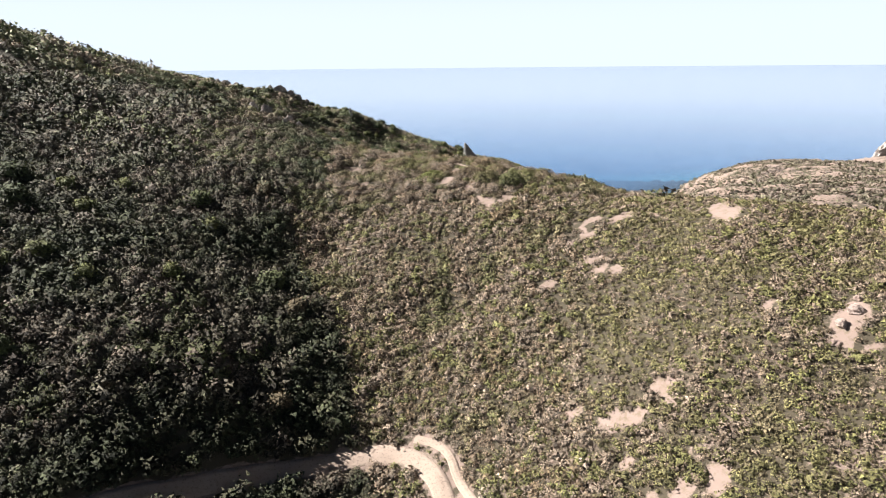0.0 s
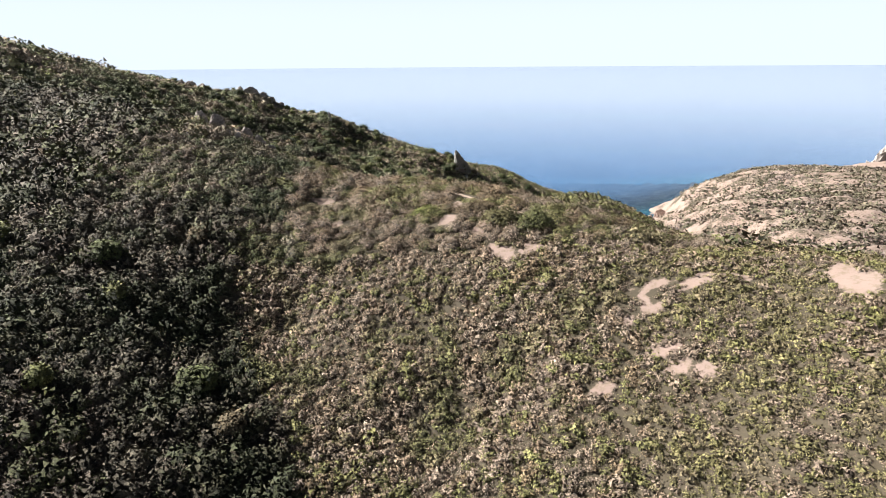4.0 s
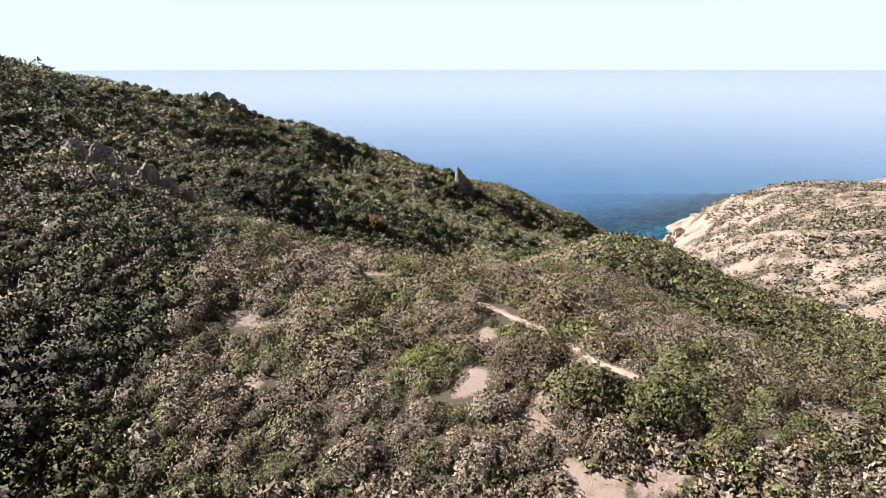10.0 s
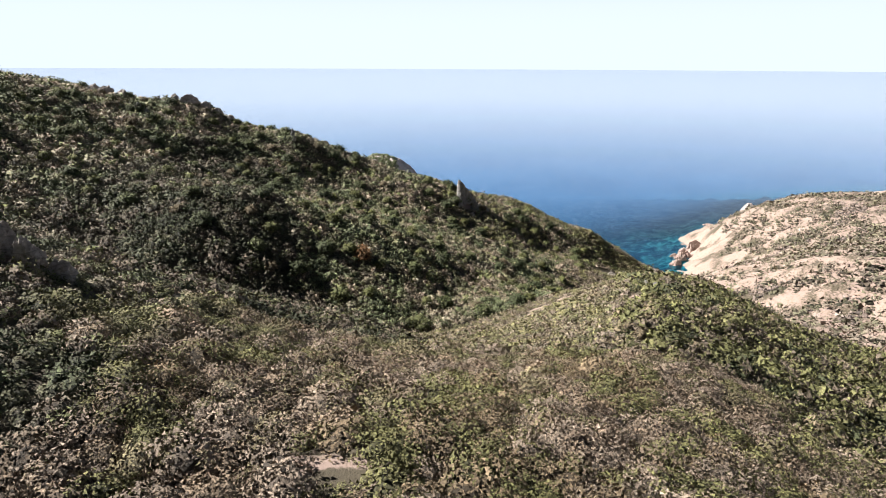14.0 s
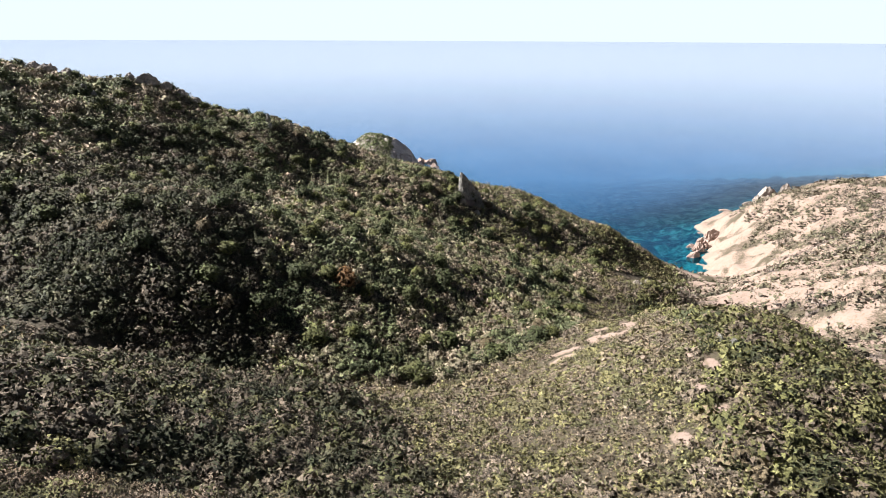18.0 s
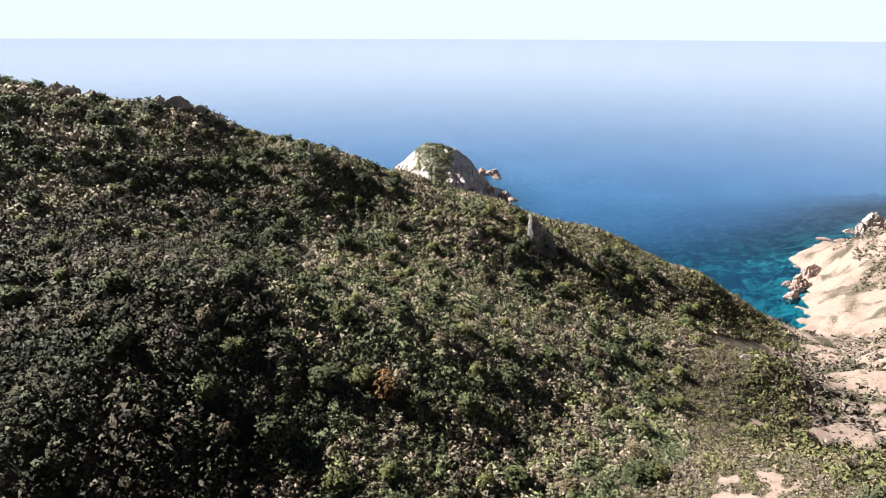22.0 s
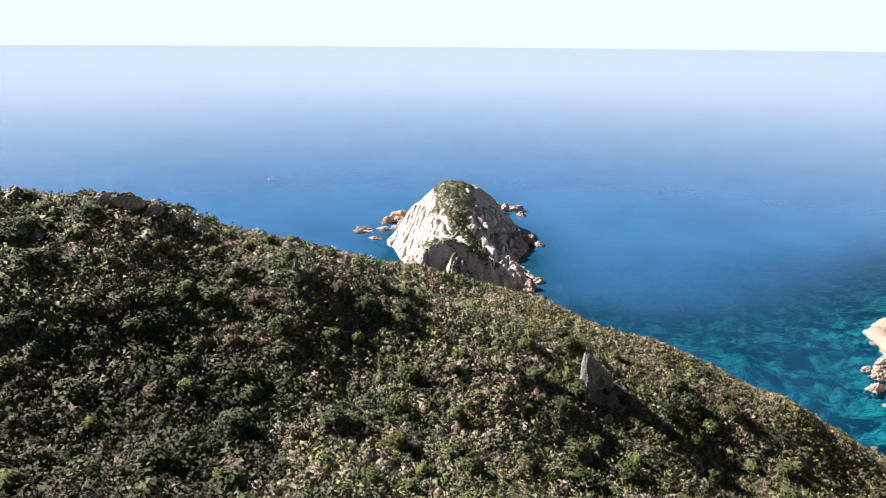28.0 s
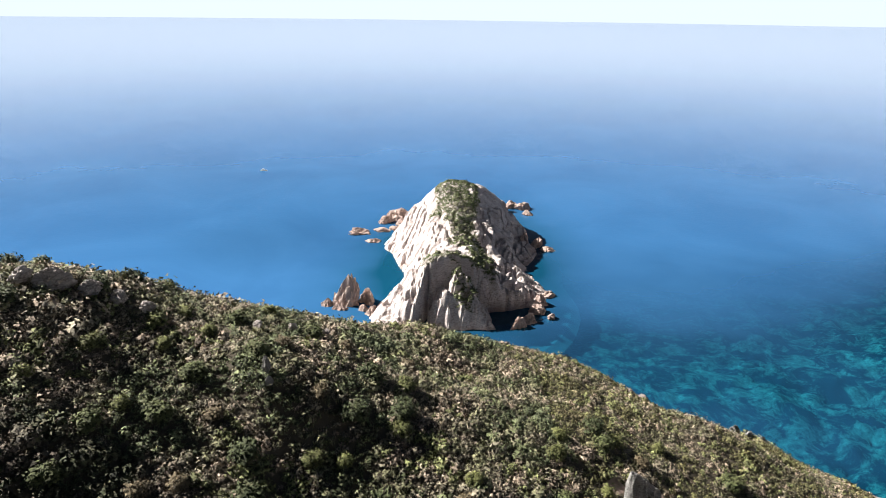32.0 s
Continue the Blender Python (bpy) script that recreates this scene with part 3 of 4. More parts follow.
def leafy_mesh(name, cores, sprays, parent=None, seed=1):
    """One mesh of many bushes: an inner dome for each, its leaf colour darkened for inner shade, and small leaf sprays
    all over it.
    """
    rng = np.random.RandomState(seed)
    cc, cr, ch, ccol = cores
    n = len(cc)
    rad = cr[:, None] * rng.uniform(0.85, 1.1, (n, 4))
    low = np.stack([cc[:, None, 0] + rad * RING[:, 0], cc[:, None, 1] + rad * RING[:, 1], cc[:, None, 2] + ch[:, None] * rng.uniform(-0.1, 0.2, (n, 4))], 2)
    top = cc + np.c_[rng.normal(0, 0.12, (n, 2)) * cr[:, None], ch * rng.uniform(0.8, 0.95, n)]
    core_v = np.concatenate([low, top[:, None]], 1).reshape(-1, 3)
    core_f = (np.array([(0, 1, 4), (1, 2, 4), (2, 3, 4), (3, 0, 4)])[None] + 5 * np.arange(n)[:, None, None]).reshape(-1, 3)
    # three small leaf sprays to a clump, lit as parts of one rounded tuft
    p, out, size, col = sprays
    q = 3 * len(p)
    p, out, size, col = (np.repeat(v, 3, 0) for v in (p, out, size, col))
    out = out / np.linalg.norm(out, axis=1)[:, None]
    away = np.clip(rng.normal(0, 0.40, (q, 3)), -0.6, 0.6)
    face = out + rng.normal(0, 0.55, (q, 3))
    face /= np.linalg.norm(face, axis=1)[:, None]
    face *= np.sign((face * out).sum(1))[:, None] + 1e-6
    d = np.cross(face, rng.normal(0, 1, (q, 3)))
    d /= np.linalg.norm(d, axis=1)[:, None]
    w = np.cross(face, d)
    mid = p + away * size[:, None]
    span = size * rng.uniform(0.32, 0.62, q)
    slim = rng.uniform(0.45, 0.95, q)
    leaf_v = np.stack([mid + d * (s * span)[:, None] + w * (c * span * slim)[:, None] for s, c in ((1.0, 0.0), (-0.6, 0.8), (-0.6, -0.8))], 1).reshape(-1, 3)
    leaf_f = np.arange(3 * q).reshape(-1, 3) + len(core_v)
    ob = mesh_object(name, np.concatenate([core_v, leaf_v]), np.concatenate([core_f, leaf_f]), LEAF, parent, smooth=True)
    axis = core_v.reshape(n, 5, 3) - (cc - np.c_[0 * cr, 0 * cr, 0.2 * ch])[:, None]
    soft = out + 0.42 * face + 0.85 * away
    lit = np.concatenate([axis.reshape(-1, 3), np.repeat(soft, 3, 0)])
    lit /= np.linalg.norm(lit, axis=1)[:, None] + 1e-9
    ob.data.attributes.new("custom_normal", "FLOAT_VECTOR", "POINT").data.foreach_set("vector", lit.astype(np.float32).ravel())
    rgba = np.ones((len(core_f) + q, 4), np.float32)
    # inner domes at 0.30 of the leaf colour: painted shade between the sprays
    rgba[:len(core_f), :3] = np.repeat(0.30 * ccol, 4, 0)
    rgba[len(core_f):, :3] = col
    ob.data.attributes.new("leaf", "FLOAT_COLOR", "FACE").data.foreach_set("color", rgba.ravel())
    return ob


def bushes(x, y, z, r, h, count, colours, rng, spray=1.0):
    """Inner domes and leaf clumps for bushes of radius r and height h."""
    n = len(x)
    k = np.arange(count)
    up = 1 - (k + 0.5) / count * 0.92
    ring = np.sqrt(1 - up ** 2)
    ang = k * 2.39996 + rng.uniform(0, 6.283, (n, 1))
    lump = 1 + 0.18 * np.sin(3 * ang + rng.uniform(0, 6, (n, 1))) * ring + rng.uniform(-0.15, 0.15, (n, count))
    ox, oy, oz = ring * np.cos(ang), ring * np.sin(ang), np.repeat(up[None], n, 0)
    p = np.stack([x[:, None] + r[:, None] * ox * lump, y[:, None] + r[:, None] * oy * lump, z[:, None] + h[:, None] * oz * lump], 2)
    out = np.stack([ox, oy, oz + 0.2], 2)
    size = spray * np.sqrt(6.283 * r * np.maximum(h, 0.5 * r) / count)[:, None] * rng.uniform(0.7, 1.3, (n, count))
    col = colours[:, None] * np.exp(rng.normal(0, 0.14, (n, count, 1)))
    flat = lambda a: a.reshape(n * count, *a.shape[2:])
    return (np.c_[x, y, z], r * 0.84, h * 0.86, colours), (flat(p), flat(out), flat(size), flat(col))


def scatter(box, step, rng):
    x0, x1, y0, y1 = box
    px, py = np.meshgrid(np.arange(x0, x1, step), np.arange(y0, y1, step))
    px = px.ravel() + rng.uniform(-0.48, 0.48, px.size) * step
    py = py.ravel() + rng.uniform(-0.48, 0.48, py.size) * step
    return px, py


def choose(palette, x, y, rng, seed, patch=5.0):
    """Colours in patches, as kinds of shrub grow together."""
    mixed = 0.5 + 0.42 * swell(x, y, patch, seed) + 0.25 * swell(x, y, patch * 3, seed + 1) + rng.normal(0, 0.13, len(x))
    index = np.clip((mixed * len(palette)).astype(int), 0, len(palette) - 1)
    return np.array(palette)[index]


def patch_of_scrub(name, label, box, step, size, tall, count, palette, keep, seed, patch=5.0, gaps=0.0, vary=0.24, spray=0.92):
    rng = np.random.RandomState(seed)
    x, y = scatter(box, step, rng)
    ok = keep(x, y)
    x, y = x[ok], y[ok]
    z = land(x, y)
    ok = (z > 3.5) & (bareness(x, y, 0.62 * size) < 0.3) & (swell(x, y, 4.5, seed + 7) + 0.6 * swell(x, y, 1.9, seed + 8) > gaps * 2 - 1.6)
    x, y, z = x[ok], y[ok], z[ok]
    r = size * np.clip(np.exp(rng.normal(0, vary, len(x))), 0.6, 1.7) * (1 + 0.2 * swell(x, y, 7, seed + 3))
    h = r * tall * rng.uniform(0.75, 1.25, len(x))
    cols = choose(palette, x, y, rng, seed + 5, patch) * np.exp(rng.normal(0, 0.15, (len(x), 1)))
    ob = leafy_mesh(name, *bushes(x, y, z - 0.1 * r, r, h, count, cols, rng, spray), seed=seed)
    return tagged(ob, label, "scrub", kind="stuff")


def zone(i):
    return lambda x, y: zones(x, y)[i]


def mixed(x, y):
    a, b, c, d, e = zones(x, y)
    return ~(a | b | c | d | e | gully_rim(x, y))


def in_sight(x, y, reach=0.80, back=0.0):
    """Places that lie ahead of some stretch of the flight."""
    return np.abs(x + 2) < reach * (y - back) + 6


RIDGE = [tuple(2.3 * c for c in colour) for colour in DARK]
HEATH = [tuple(0.84 * c for c in colour) for colour in MOUND]
SPUR = [(0.62 * r, 0.60 * g, 0.72 * b) for r, g, b in GREEN]
# DARK deepened, so the colour itself carries part of the near slopes' shade
NEAR_SHADE = [tuple(0.88 * c for c in colour) for colour in DARK]
# darker than HEATH: the shady side's shade is mixed into these leaf colours
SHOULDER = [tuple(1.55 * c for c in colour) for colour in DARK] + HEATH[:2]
SUNNY = [(0.146, 0.132, 0.058), (0.172, 0.140, 0.083), (0.164, 0.146, 0.067), (0.208, 0.158, 0.120), (0.154, 0.146, 0.058), (0.192, 0.144, 0.100), (0.177, 0.158, 0.073)]
FLANK = [DARK[1], HEATH[0], (0.115, 0.115, 0.045), DARK[4], (0.135, 0.13, 0.055), (0.15, 0.118, 0.075), (0.11, 0.11, 0.045)]
TERRACE = [DARK[0], DARK[2], DARK[4], (0.072, 0.072, 0.032), (0.125, 0.100, 0.076), DARK[1], HEATH[0]]
# one palette at two levels: shade coloured in above, lighter in the gully
UPPER_SHADE = [tuple(1.0 * c for c in colour) for colour in DARK]
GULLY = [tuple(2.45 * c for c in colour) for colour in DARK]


FAR_CREST = [(-300, 225), (-178, 257), (-145, 277), (-116, 292), (-80, 303), (-45, 309), (-20, 330), (0, 340), (26, 342), (60, 342), (90, 350)]


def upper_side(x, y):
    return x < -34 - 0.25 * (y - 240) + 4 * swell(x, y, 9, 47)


def sunny_end(x, y):
    return x > 2 - 0.35 * (y - 300) + 5 * swell(x, y, 9, 40)


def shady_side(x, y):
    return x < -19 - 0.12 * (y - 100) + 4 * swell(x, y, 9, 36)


def warm_side(x, y):
    return x < 17 + 0.12 * (y - 70) + 6 * swell(x, y, 10, 37)


patch_of_scrub("dark_maquis", "tall dense evergreen scrub on the shaded front slope, its dark green deepened for shade", (-75, 4, 46, 112), 0.90, 0.66, 1.2, 24, NEAR_SHADE, lambda x, y: zone(0)(x, y) & in_sight(x, y, 0.74), 101, gaps=0.03, vary=0.30)
patch_of_scrub("low_garrigue", "low brown and olive scrub covering the sunny front slope", (-28, 36, 46, 101), 0.60, 0.46, 0.85, 17, MOUND, lambda x, y: zone(4)(x, y) & in_sight(x, y, 0.74) & warm_side(x, y), 111, patch=3.2, vary=0.36, gaps=-0.1)
patch_of_scrub("low_garrigue", "low sunlit yellow-green scrub over pale sandy soil", (2, 56, 42, 101), 0.60, 0.45, 0.75, 16, SUNNY, lambda x, y: zone(4)(x, y) & in_sight(x, y, 0.74) & ~warm_side(x, y), 113, gaps=0.12, patch=3.2, vary=0.38)
patch_of_scrub("low_garrigue", "low yellow-green scrub running along the sunny crest", (56, 130, 40, 101), 1.3, 0.9, 0.7, 14, SUNNY, lambda x, y: zone(4)(x, y) & in_sight(x, y, 0.74), 112, gaps=0.08)
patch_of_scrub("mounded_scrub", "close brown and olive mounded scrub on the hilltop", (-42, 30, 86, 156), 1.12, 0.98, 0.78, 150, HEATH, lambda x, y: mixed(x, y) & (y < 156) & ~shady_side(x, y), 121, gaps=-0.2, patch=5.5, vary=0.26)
patch_of_scrub("hillside_scrub", "mixed green scrub on the spur's shaded flank", (12, 106, 96, 300), 0.98, 0.66, 0.95, 12, FLANK, lambda x, y: mixed(x, y) & (x < 46 + 0.6 * (y - 96)) & ((x > 30) | (y > 156)), 131, gaps=0.06, vary=0.34, patch=3)
patch_of_scrub("terrace_scrub", "mixed grey-green scrub on the terrace above the gully", (-70, 20, 156, 216), 0.86, 0.58, 0.9, 16, TERRACE, lambda x, y: mixed(x, y) & (x < 20), 141, gaps=0.05, vary=0.34, patch=3)
patch_of_scrub("upper_scrub", "scrub on the upper near ridge, its dark green deepened for shade", (-200, -42, 92, 200), 1.5, 1.05, 0.9, 14, NEAR_SHADE, lambda x, y: mixed(x, y) & ((y < 160) | (x < -70)) & in_sight(x, y, 0.76), 145, gaps=0.02)
patch_of_scrub("spur_garrigue", "low sunlit golden-green scrub on the rounded spur", (-22, 66, 150, 298), 0.70, 0.50, 0.62, 10, SPUR, zone(3), 151, gaps=0.03, patch=3, vary=0.34)
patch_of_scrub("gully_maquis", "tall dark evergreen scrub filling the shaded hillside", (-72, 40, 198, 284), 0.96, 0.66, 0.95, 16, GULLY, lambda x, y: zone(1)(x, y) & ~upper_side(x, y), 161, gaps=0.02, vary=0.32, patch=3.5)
patch_of_scrub("gully_maquis", "tall evergreen scrub, darkened for shade, on the steep upper hillside", (-72, 0, 198, 284), 0.98, 0.68, 1.05, 15, UPPER_SHADE, lambda x, y: zone(1)(x, y) & upper_side(x, y), 162, gaps=0.02, vary=0.32, patch=3.5)
patch_of_scrub("ridge_maquis", "dark evergreen scrub on the far ridge above the sea", (-72, 20, 284, 352), 0.98, 0.64, 0.95, 13, RIDGE, lambda x, y: zone(1)(x, y) & ~sunny_end(x, y) & (y < line_y(x, FAR_CREST) + 22), 171, gaps=0.03, vary=0.32, patch=4)
patch_of_scrub("ridge_garrigue", "olive and golden scrub on the sunny end of the far ridge", (-20, 80, 284, 360), 0.98, 0.58, 0.8, 11, RIDGE[2:] + SPUR[:2] + MOUND[:2], lambda x, y: zone(1)(x, y) & sunny_end(x, y) & (y < line_y(x, FAR_CREST) + 22), 174, gaps=0.06, vary=0.34)
patch_of_scrub("ridge_maquis", "dark evergreen scrub along the upper far ridge", (-125, -72, 200, 326), 1.25, 0.82, 1.0, 14, RIDGE, lambda x, y: zone(1)(x, y) & in_sight(x, y, 0.74), 172, gaps=0.03, vary=0.3)
patch_of_scrub("headland_scrub", "flat matted olive scrub in patches over pale rock", (60, 260, 165, 470), 1.75, 1.2, 0.42, 6, DRY, lambda x, y: zone(2)(x, y) & in_sight(x, y, 0.72) & (land(x, y) > 13 + 7 * swell(x, y, 14, 39)), 181, gaps=0.30, patch=9, vary=0.45)
STRAW = [(0.22, 0.18, 0.105), (0.27, 0.22, 0.14), (0.17, 0.15, 0.08)]
patch_of_scrub("dry_grass", "pale dry grass along the gully's rim", (-80, 12, 190, 240), 0.55, 0.34, 0.7, 6, STRAW, gully_rim, 191, patch=4, vary=0.3)
patch_of_scrub("ridge_maquis", "dark evergreen scrub high on the far ridge", (-220, -125, 200, 330), 2.4, 1.7, 0.9, 14, RIDGE, lambda x, y: zone(1)(x, y) & in_sight(x, y, 0.74), 173, gaps=0.02, vary=0.3)
patch_of_scrub("mounded_scrub", "olive scrub, coloured darker for shade, on the shaded shoulder of the hilltop", (-44, 0, 86, 156), 0.95, 0.74, 0.85, 44, SHOULDER, lambda x, y: mixed(x, y) & shady_side(x, y), 122, gaps=-0.05, patch=4.0, vary=0.28)


# ---- things: round shrubs, rocks, the islet, the boat ----
def part(name, bm, material, parent, label=""):
    mesh = bpy.data.meshes.new(name)
    bm.to_mesh(mesh)
    bm.free()
    mesh.materials.append(material)
    ob = new(name, mesh)
    ob.parent = parent
    return tagged(ob, label)


def root(name, x, y, z, label, category, group=""):
    ob = new(name)
    ob.empty_display_size = 0.3
    ob.location = (x, y, z)
    return tagged(ob, label, category, group)


def height(x, y):
    return float(land(np.array([x]), np.array([y]))[0])


def round_shrub(name, radius, tall, colour, seed, label, category="shrub", group="", tufts=240, spray=1.05):
    """A short forked trunk under a dense domed crown."""
    ob = root(name, 0, 0, 0, label, category, group)
    rng = np.random.RandomState(seed)
    bm = bmesh.new()
    for k in range(4):
        a = k * 1.6 + rng.uniform(0, 0.6)
        foot, tip = Vector((0.1 * math.cos(a), 0.1 * math.sin(a), -0.4)), Vector((0.45 * radius * math.cos(a), 0.45 * radius * math.sin(a), 0.6 * tall))
        axis = (tip - foot).to_track_quat("Z", "Y").to_matrix().to_4x4()
        bmesh.ops.create_cone(bm, segments=6, radius1=0.14, radius2=0.05, depth=(tip - foot).length, matrix=Matrix.Translation((foot + tip) / 2) @ axis)
    part("trunk", bm, BARK, ob, "grey-brown forked stems")
    lumps = 7
    a = np.arange(lumps) * 2.4 + rng.uniform(0, 0.5, lumps)
    d = radius * 0.52 * rng.uniform(0.8, 1.2, lumps) * (np.arange(lumps) > 0)
    lz = tall * np.where(np.arange(lumps) == 0, 0.28, rng.uniform(0.05, 0.25, lumps))
    cols = np.array([colour]) * rng.uniform(0.85, 1.15, (lumps, 1))
    leafy_mesh("crown", *bushes(d * np.cos(a), d * np.sin(a), lz, radius * rng.uniform(0.45, 0.62, lumps), tall * rng.uniform(0.6, 0.8, lumps), tufts // lumps, cols, rng, spray), parent=ob, seed=seed)
    return ob


def rock_bm(sx, sy, sz, seed, taper=0.35, cuts=9, detail=4):
    """A broken angular block, narrower towards the top, with ledges and clefts."""
    rng = np.random.RandomState(seed)
    bm = bmesh.new()
    bmesh.ops.create_icosphere(bm, subdivisions=detail, radius=1.0)
    planes = []
    for _ in range(cuts):
        n = Vector(rng.normal(0, 1, 3) * (1, 1, 0.6)).normalized()
        planes.append((n, rng.uniform(0.45, 0.8)))
    off = Vector((seed * 1.7, seed * 0.9, 0))
    dip = Vector((rng.normal(0, 0.35), rng.normal(0, 0.35), 1.0))
    for v in bm.verts:
        for n, d in planes:
            over = v.co.dot(n) - d
            if over > 0:
                v.co -= n * over
        ledge = abs((v.co.dot(dip) * 3.1 + 0.7 * noise.noise(v.co * 1.5 + off)) % 1.0 - 0.5)
        cleft = max(0.0, 0.16 - abs(noise.noise(Vector((v.co.x * 2.6, v.co.y * 2.6, v.co.z * 0.5)) + off)))
        grow = 0.26 * abs(noise.noise(v.co * 2.4 + off)) + 0.15 * noise.noise(v.co * 6.0 + off) + 0.14 * ledge - 1.3 * cleft
        v.co += v.co.normalized() * grow
        slim = 1 - taper * (v.co.z + 1) * 0.6
        v.co = Vector((v.co.x * sx * slim, v.co.y * sy * slim, v.co.z * sz * 1.25))
    return bm


def outcrop(name, x, y, label, blocks, material, category="rock", group="", z=None, taper=0.3, lift=0.0, squat=1.0):
    """An outcrop of several blocks: each (dx, dy, dz, sx, sy, sz, turn)."""
    base = height(x, y) if z is None else z
    ob = root(name, x, y, base, label, category, group)
    for i, (dx, dy, dz, sx, sy, sz, spin) in enumerate(blocks):
        b = part("block", rock_bm(sx, sy, sz * squat, int(abs(x * 7 + y * 3)) % 900 + i, taper, detail=4 if max(sx, sy, sz) > 1.4 else 3), material, ob)
        b.location = (dx, dy, (height(x + dx, y + dy) - base if z is None else 0) + dz + lift)
        b.rotation_euler = (radians(8 * math.sin(i * 2.1)), radians(7 * math.cos(i * 1.7)), radians(spin))
    return ob


def blade_bm(long, wide, tall, low, seed):
    """A leaning blade of rock: steep and high at one end, falling to the other."""
    bm = bmesh.new()
    bmesh.ops.create_icosphere(bm, subdivisions=5, radius=1.0)
    off = Vector((seed, seed * 2, 0))
    for v in bm.verts:
        c = v.co / max(abs(v.co.x), abs(v.co.y), abs(v.co.z)) ** 0.75
        along = (c.x + 1) / 2
        crest = low + (tall - low) * max(0.0, 1 - along) ** 1.1
        crest *= 1 + 0.22 * noise.noise(Vector((c.x * 4.2, 0, 0)) + off)
        up = (c.z + 1) / 2
        thin = 1 - 0.72 * up
        rib = abs(noise.noise(Vector((c.x * 5.5 + c.z * 1.2, c.y * 2, c.z * 0.7)) + off))
        crack = max(0.0, 0.12 - abs(noise.noise(Vector((c.x * 3.4, c.y, c.z * 0.4)) - off))) * 4
        lump = 0.45 * rib + 0.3 * noise.noise(c * 4 + off) - crack
        v.co = Vector((long * (c.x * (1 - 0.12 * up) - 0.06 * up) + 0.25 * lump, wide * c.y * (thin + lump * 0.8), crest * up - 1.5 * (1 - up) + 0.35 * noise.noise(c * 5 - off)))
    return bm


pinnacle = root("pinnacle_rock", 5.2, 301.0, height(5.2, 301.0), "tall grey blade of rock standing out of the scrub", "rock")
blade = part("blade", blade_bm(4.6, 1.5, 8.8, 0.9, 11), GREY_ROCK, pinnacle, "grey fissured rock blade")
blade.location, blade.rotation_euler = (3.2, 2.6, -0.7), (0, 0, radians(46))
for i, (dx, dy, dz, bx, by, bz) in enumerate([(0.9, -2.2, 0.3, 1.4, 1.6, 2.2), (4.6, -4.4, 0.1, 1.1, 0.9, 0.8), (9.6, 1.5, 0.0, 1.6, 1.3, 1.3), (5.6, -1.2, 0.2, 1.7, 1.2, 1.9)]):
    block = part("block", rock_bm(bx, by, bz, 70 + i), GREY_ROCK, pinnacle)
    block.location = (dx, dy, height(5.2 + dx, 301 + dy) - height(5.2, 301) + dz)
outcrop("rock_band", -33.9, 142.4, "weathered grey boulders breaking through the scrub", [(0, 0, 0.6, 1.9, 1.3, 1.5, 10), (2.2, -0.4, 0.3, 1.7, 1.2, 1.4, 35), (-2.2, 0.6, 0.4, 1.4, 1.1, 1.1, 60), (4.0, 0.2, 0.1, 1.2, 1.0, 1.0, 15)], PALE_ROCK, lift=0.3)
outcrop("rock_band", -38.4, 141.2, "grey boulders on the upper ridge among bushes", [(0, 0, 0.7, 2.2, 1.4, 1.5, 0), (2.4, 0.4, 0.3, 1.3, 1.0, 0.9, 40), (-2.6, 0.2, 0.5, 1.8, 1.3, 1.3, 20)], PALE_ROCK, lift=0.3)
outcrop("rock_band", -31.4, 130.0, "small grey rocks half hidden in low scrub", [(0, 0, 0.3, 1.0, 0.7, 0.6, 0), (-1.6, 0.5, 0.3, 0.9, 0.7, 0.5, 30)], PALE_ROCK, lift=0.3)
outcrop("crest_rocks", -79.1, 302.0, "jagged pale rocks along the skyline crest", [(0, 0, 0.7, 3.2, 1.8, 1.9, 15), (4.4, 1.5, 0.6, 2.2, 1.5, 1.4, 40), (7.6, 2.8, 0.4, 2.0, 1.4, 1.2, 10), (-4.2, -0.6, 0.6, 2.0, 1.6, 1.2, 70), (11, 4.2, 0.3, 1.5, 1.2, 0.9, 0)], PALE_ROCK, lift=0.75, squat=0.75)
outcrop("crest_rocks", -101.7, 297.2, "grey crags on the upper crest of the ridge", [(0, 0, 0.5, 3.4, 2.0, 1.8, 20), (-4.4, 1.0, 0.5, 2.6, 2.0, 1.8, 50), (4.2, 0.4, 0.6, 2.2, 1.8, 1.3, 0)], PALE_ROCK, lift=0.75, squat=0.75)
outcrop("crest_rocks", -52.5, 310.5, "small pale stones along the falling crest", [(0, 0, 0.4, 1.1, 0.8, 0.8, 0), (4.5, 3.0, 0.4, 1.3, 0.9, 0.7, 30), (9, 6, 0.3, 0.9, 0.7, 0.6, 0)], PALE_ROCK, lift=0.75, squat=0.75)
outcrop("slope_rock", -46.8, 298.6, "lone grey stone standing in the far scrub", [(0, 0, 0.9, 0.9, 0.8, 1.5, 0), (0.8, -1.2, 0.3, 0.7, 0.6, 0.8, 30)], GREY_ROCK)
outcrop("slope_rock", -88.5, 287.0, "grey rocks in the shaded hillside scrub", [(0, 0, 0.6, 1.6, 1.2, 1.3, 0), (1.8, 0.8, 0.4, 1.2, 1.0, 1.0, 30), (0.5, -2.0, 0.3, 1.1, 0.9, 1.3, 60)], GREY_ROCK)
outcrop("cliff_rocks", 17.8, 348.2, "pale rock edge above the sea cliff", [(0, 0, 0.3, 2.2, 1.2, 1.2, 10), (3, 1.2, -0.2, 1.6, 1.0, 1.2, 30), (-3.4, -0.5, -0.2, 1.8, 1.0, 0.9, 0)], PALE_ROCK)
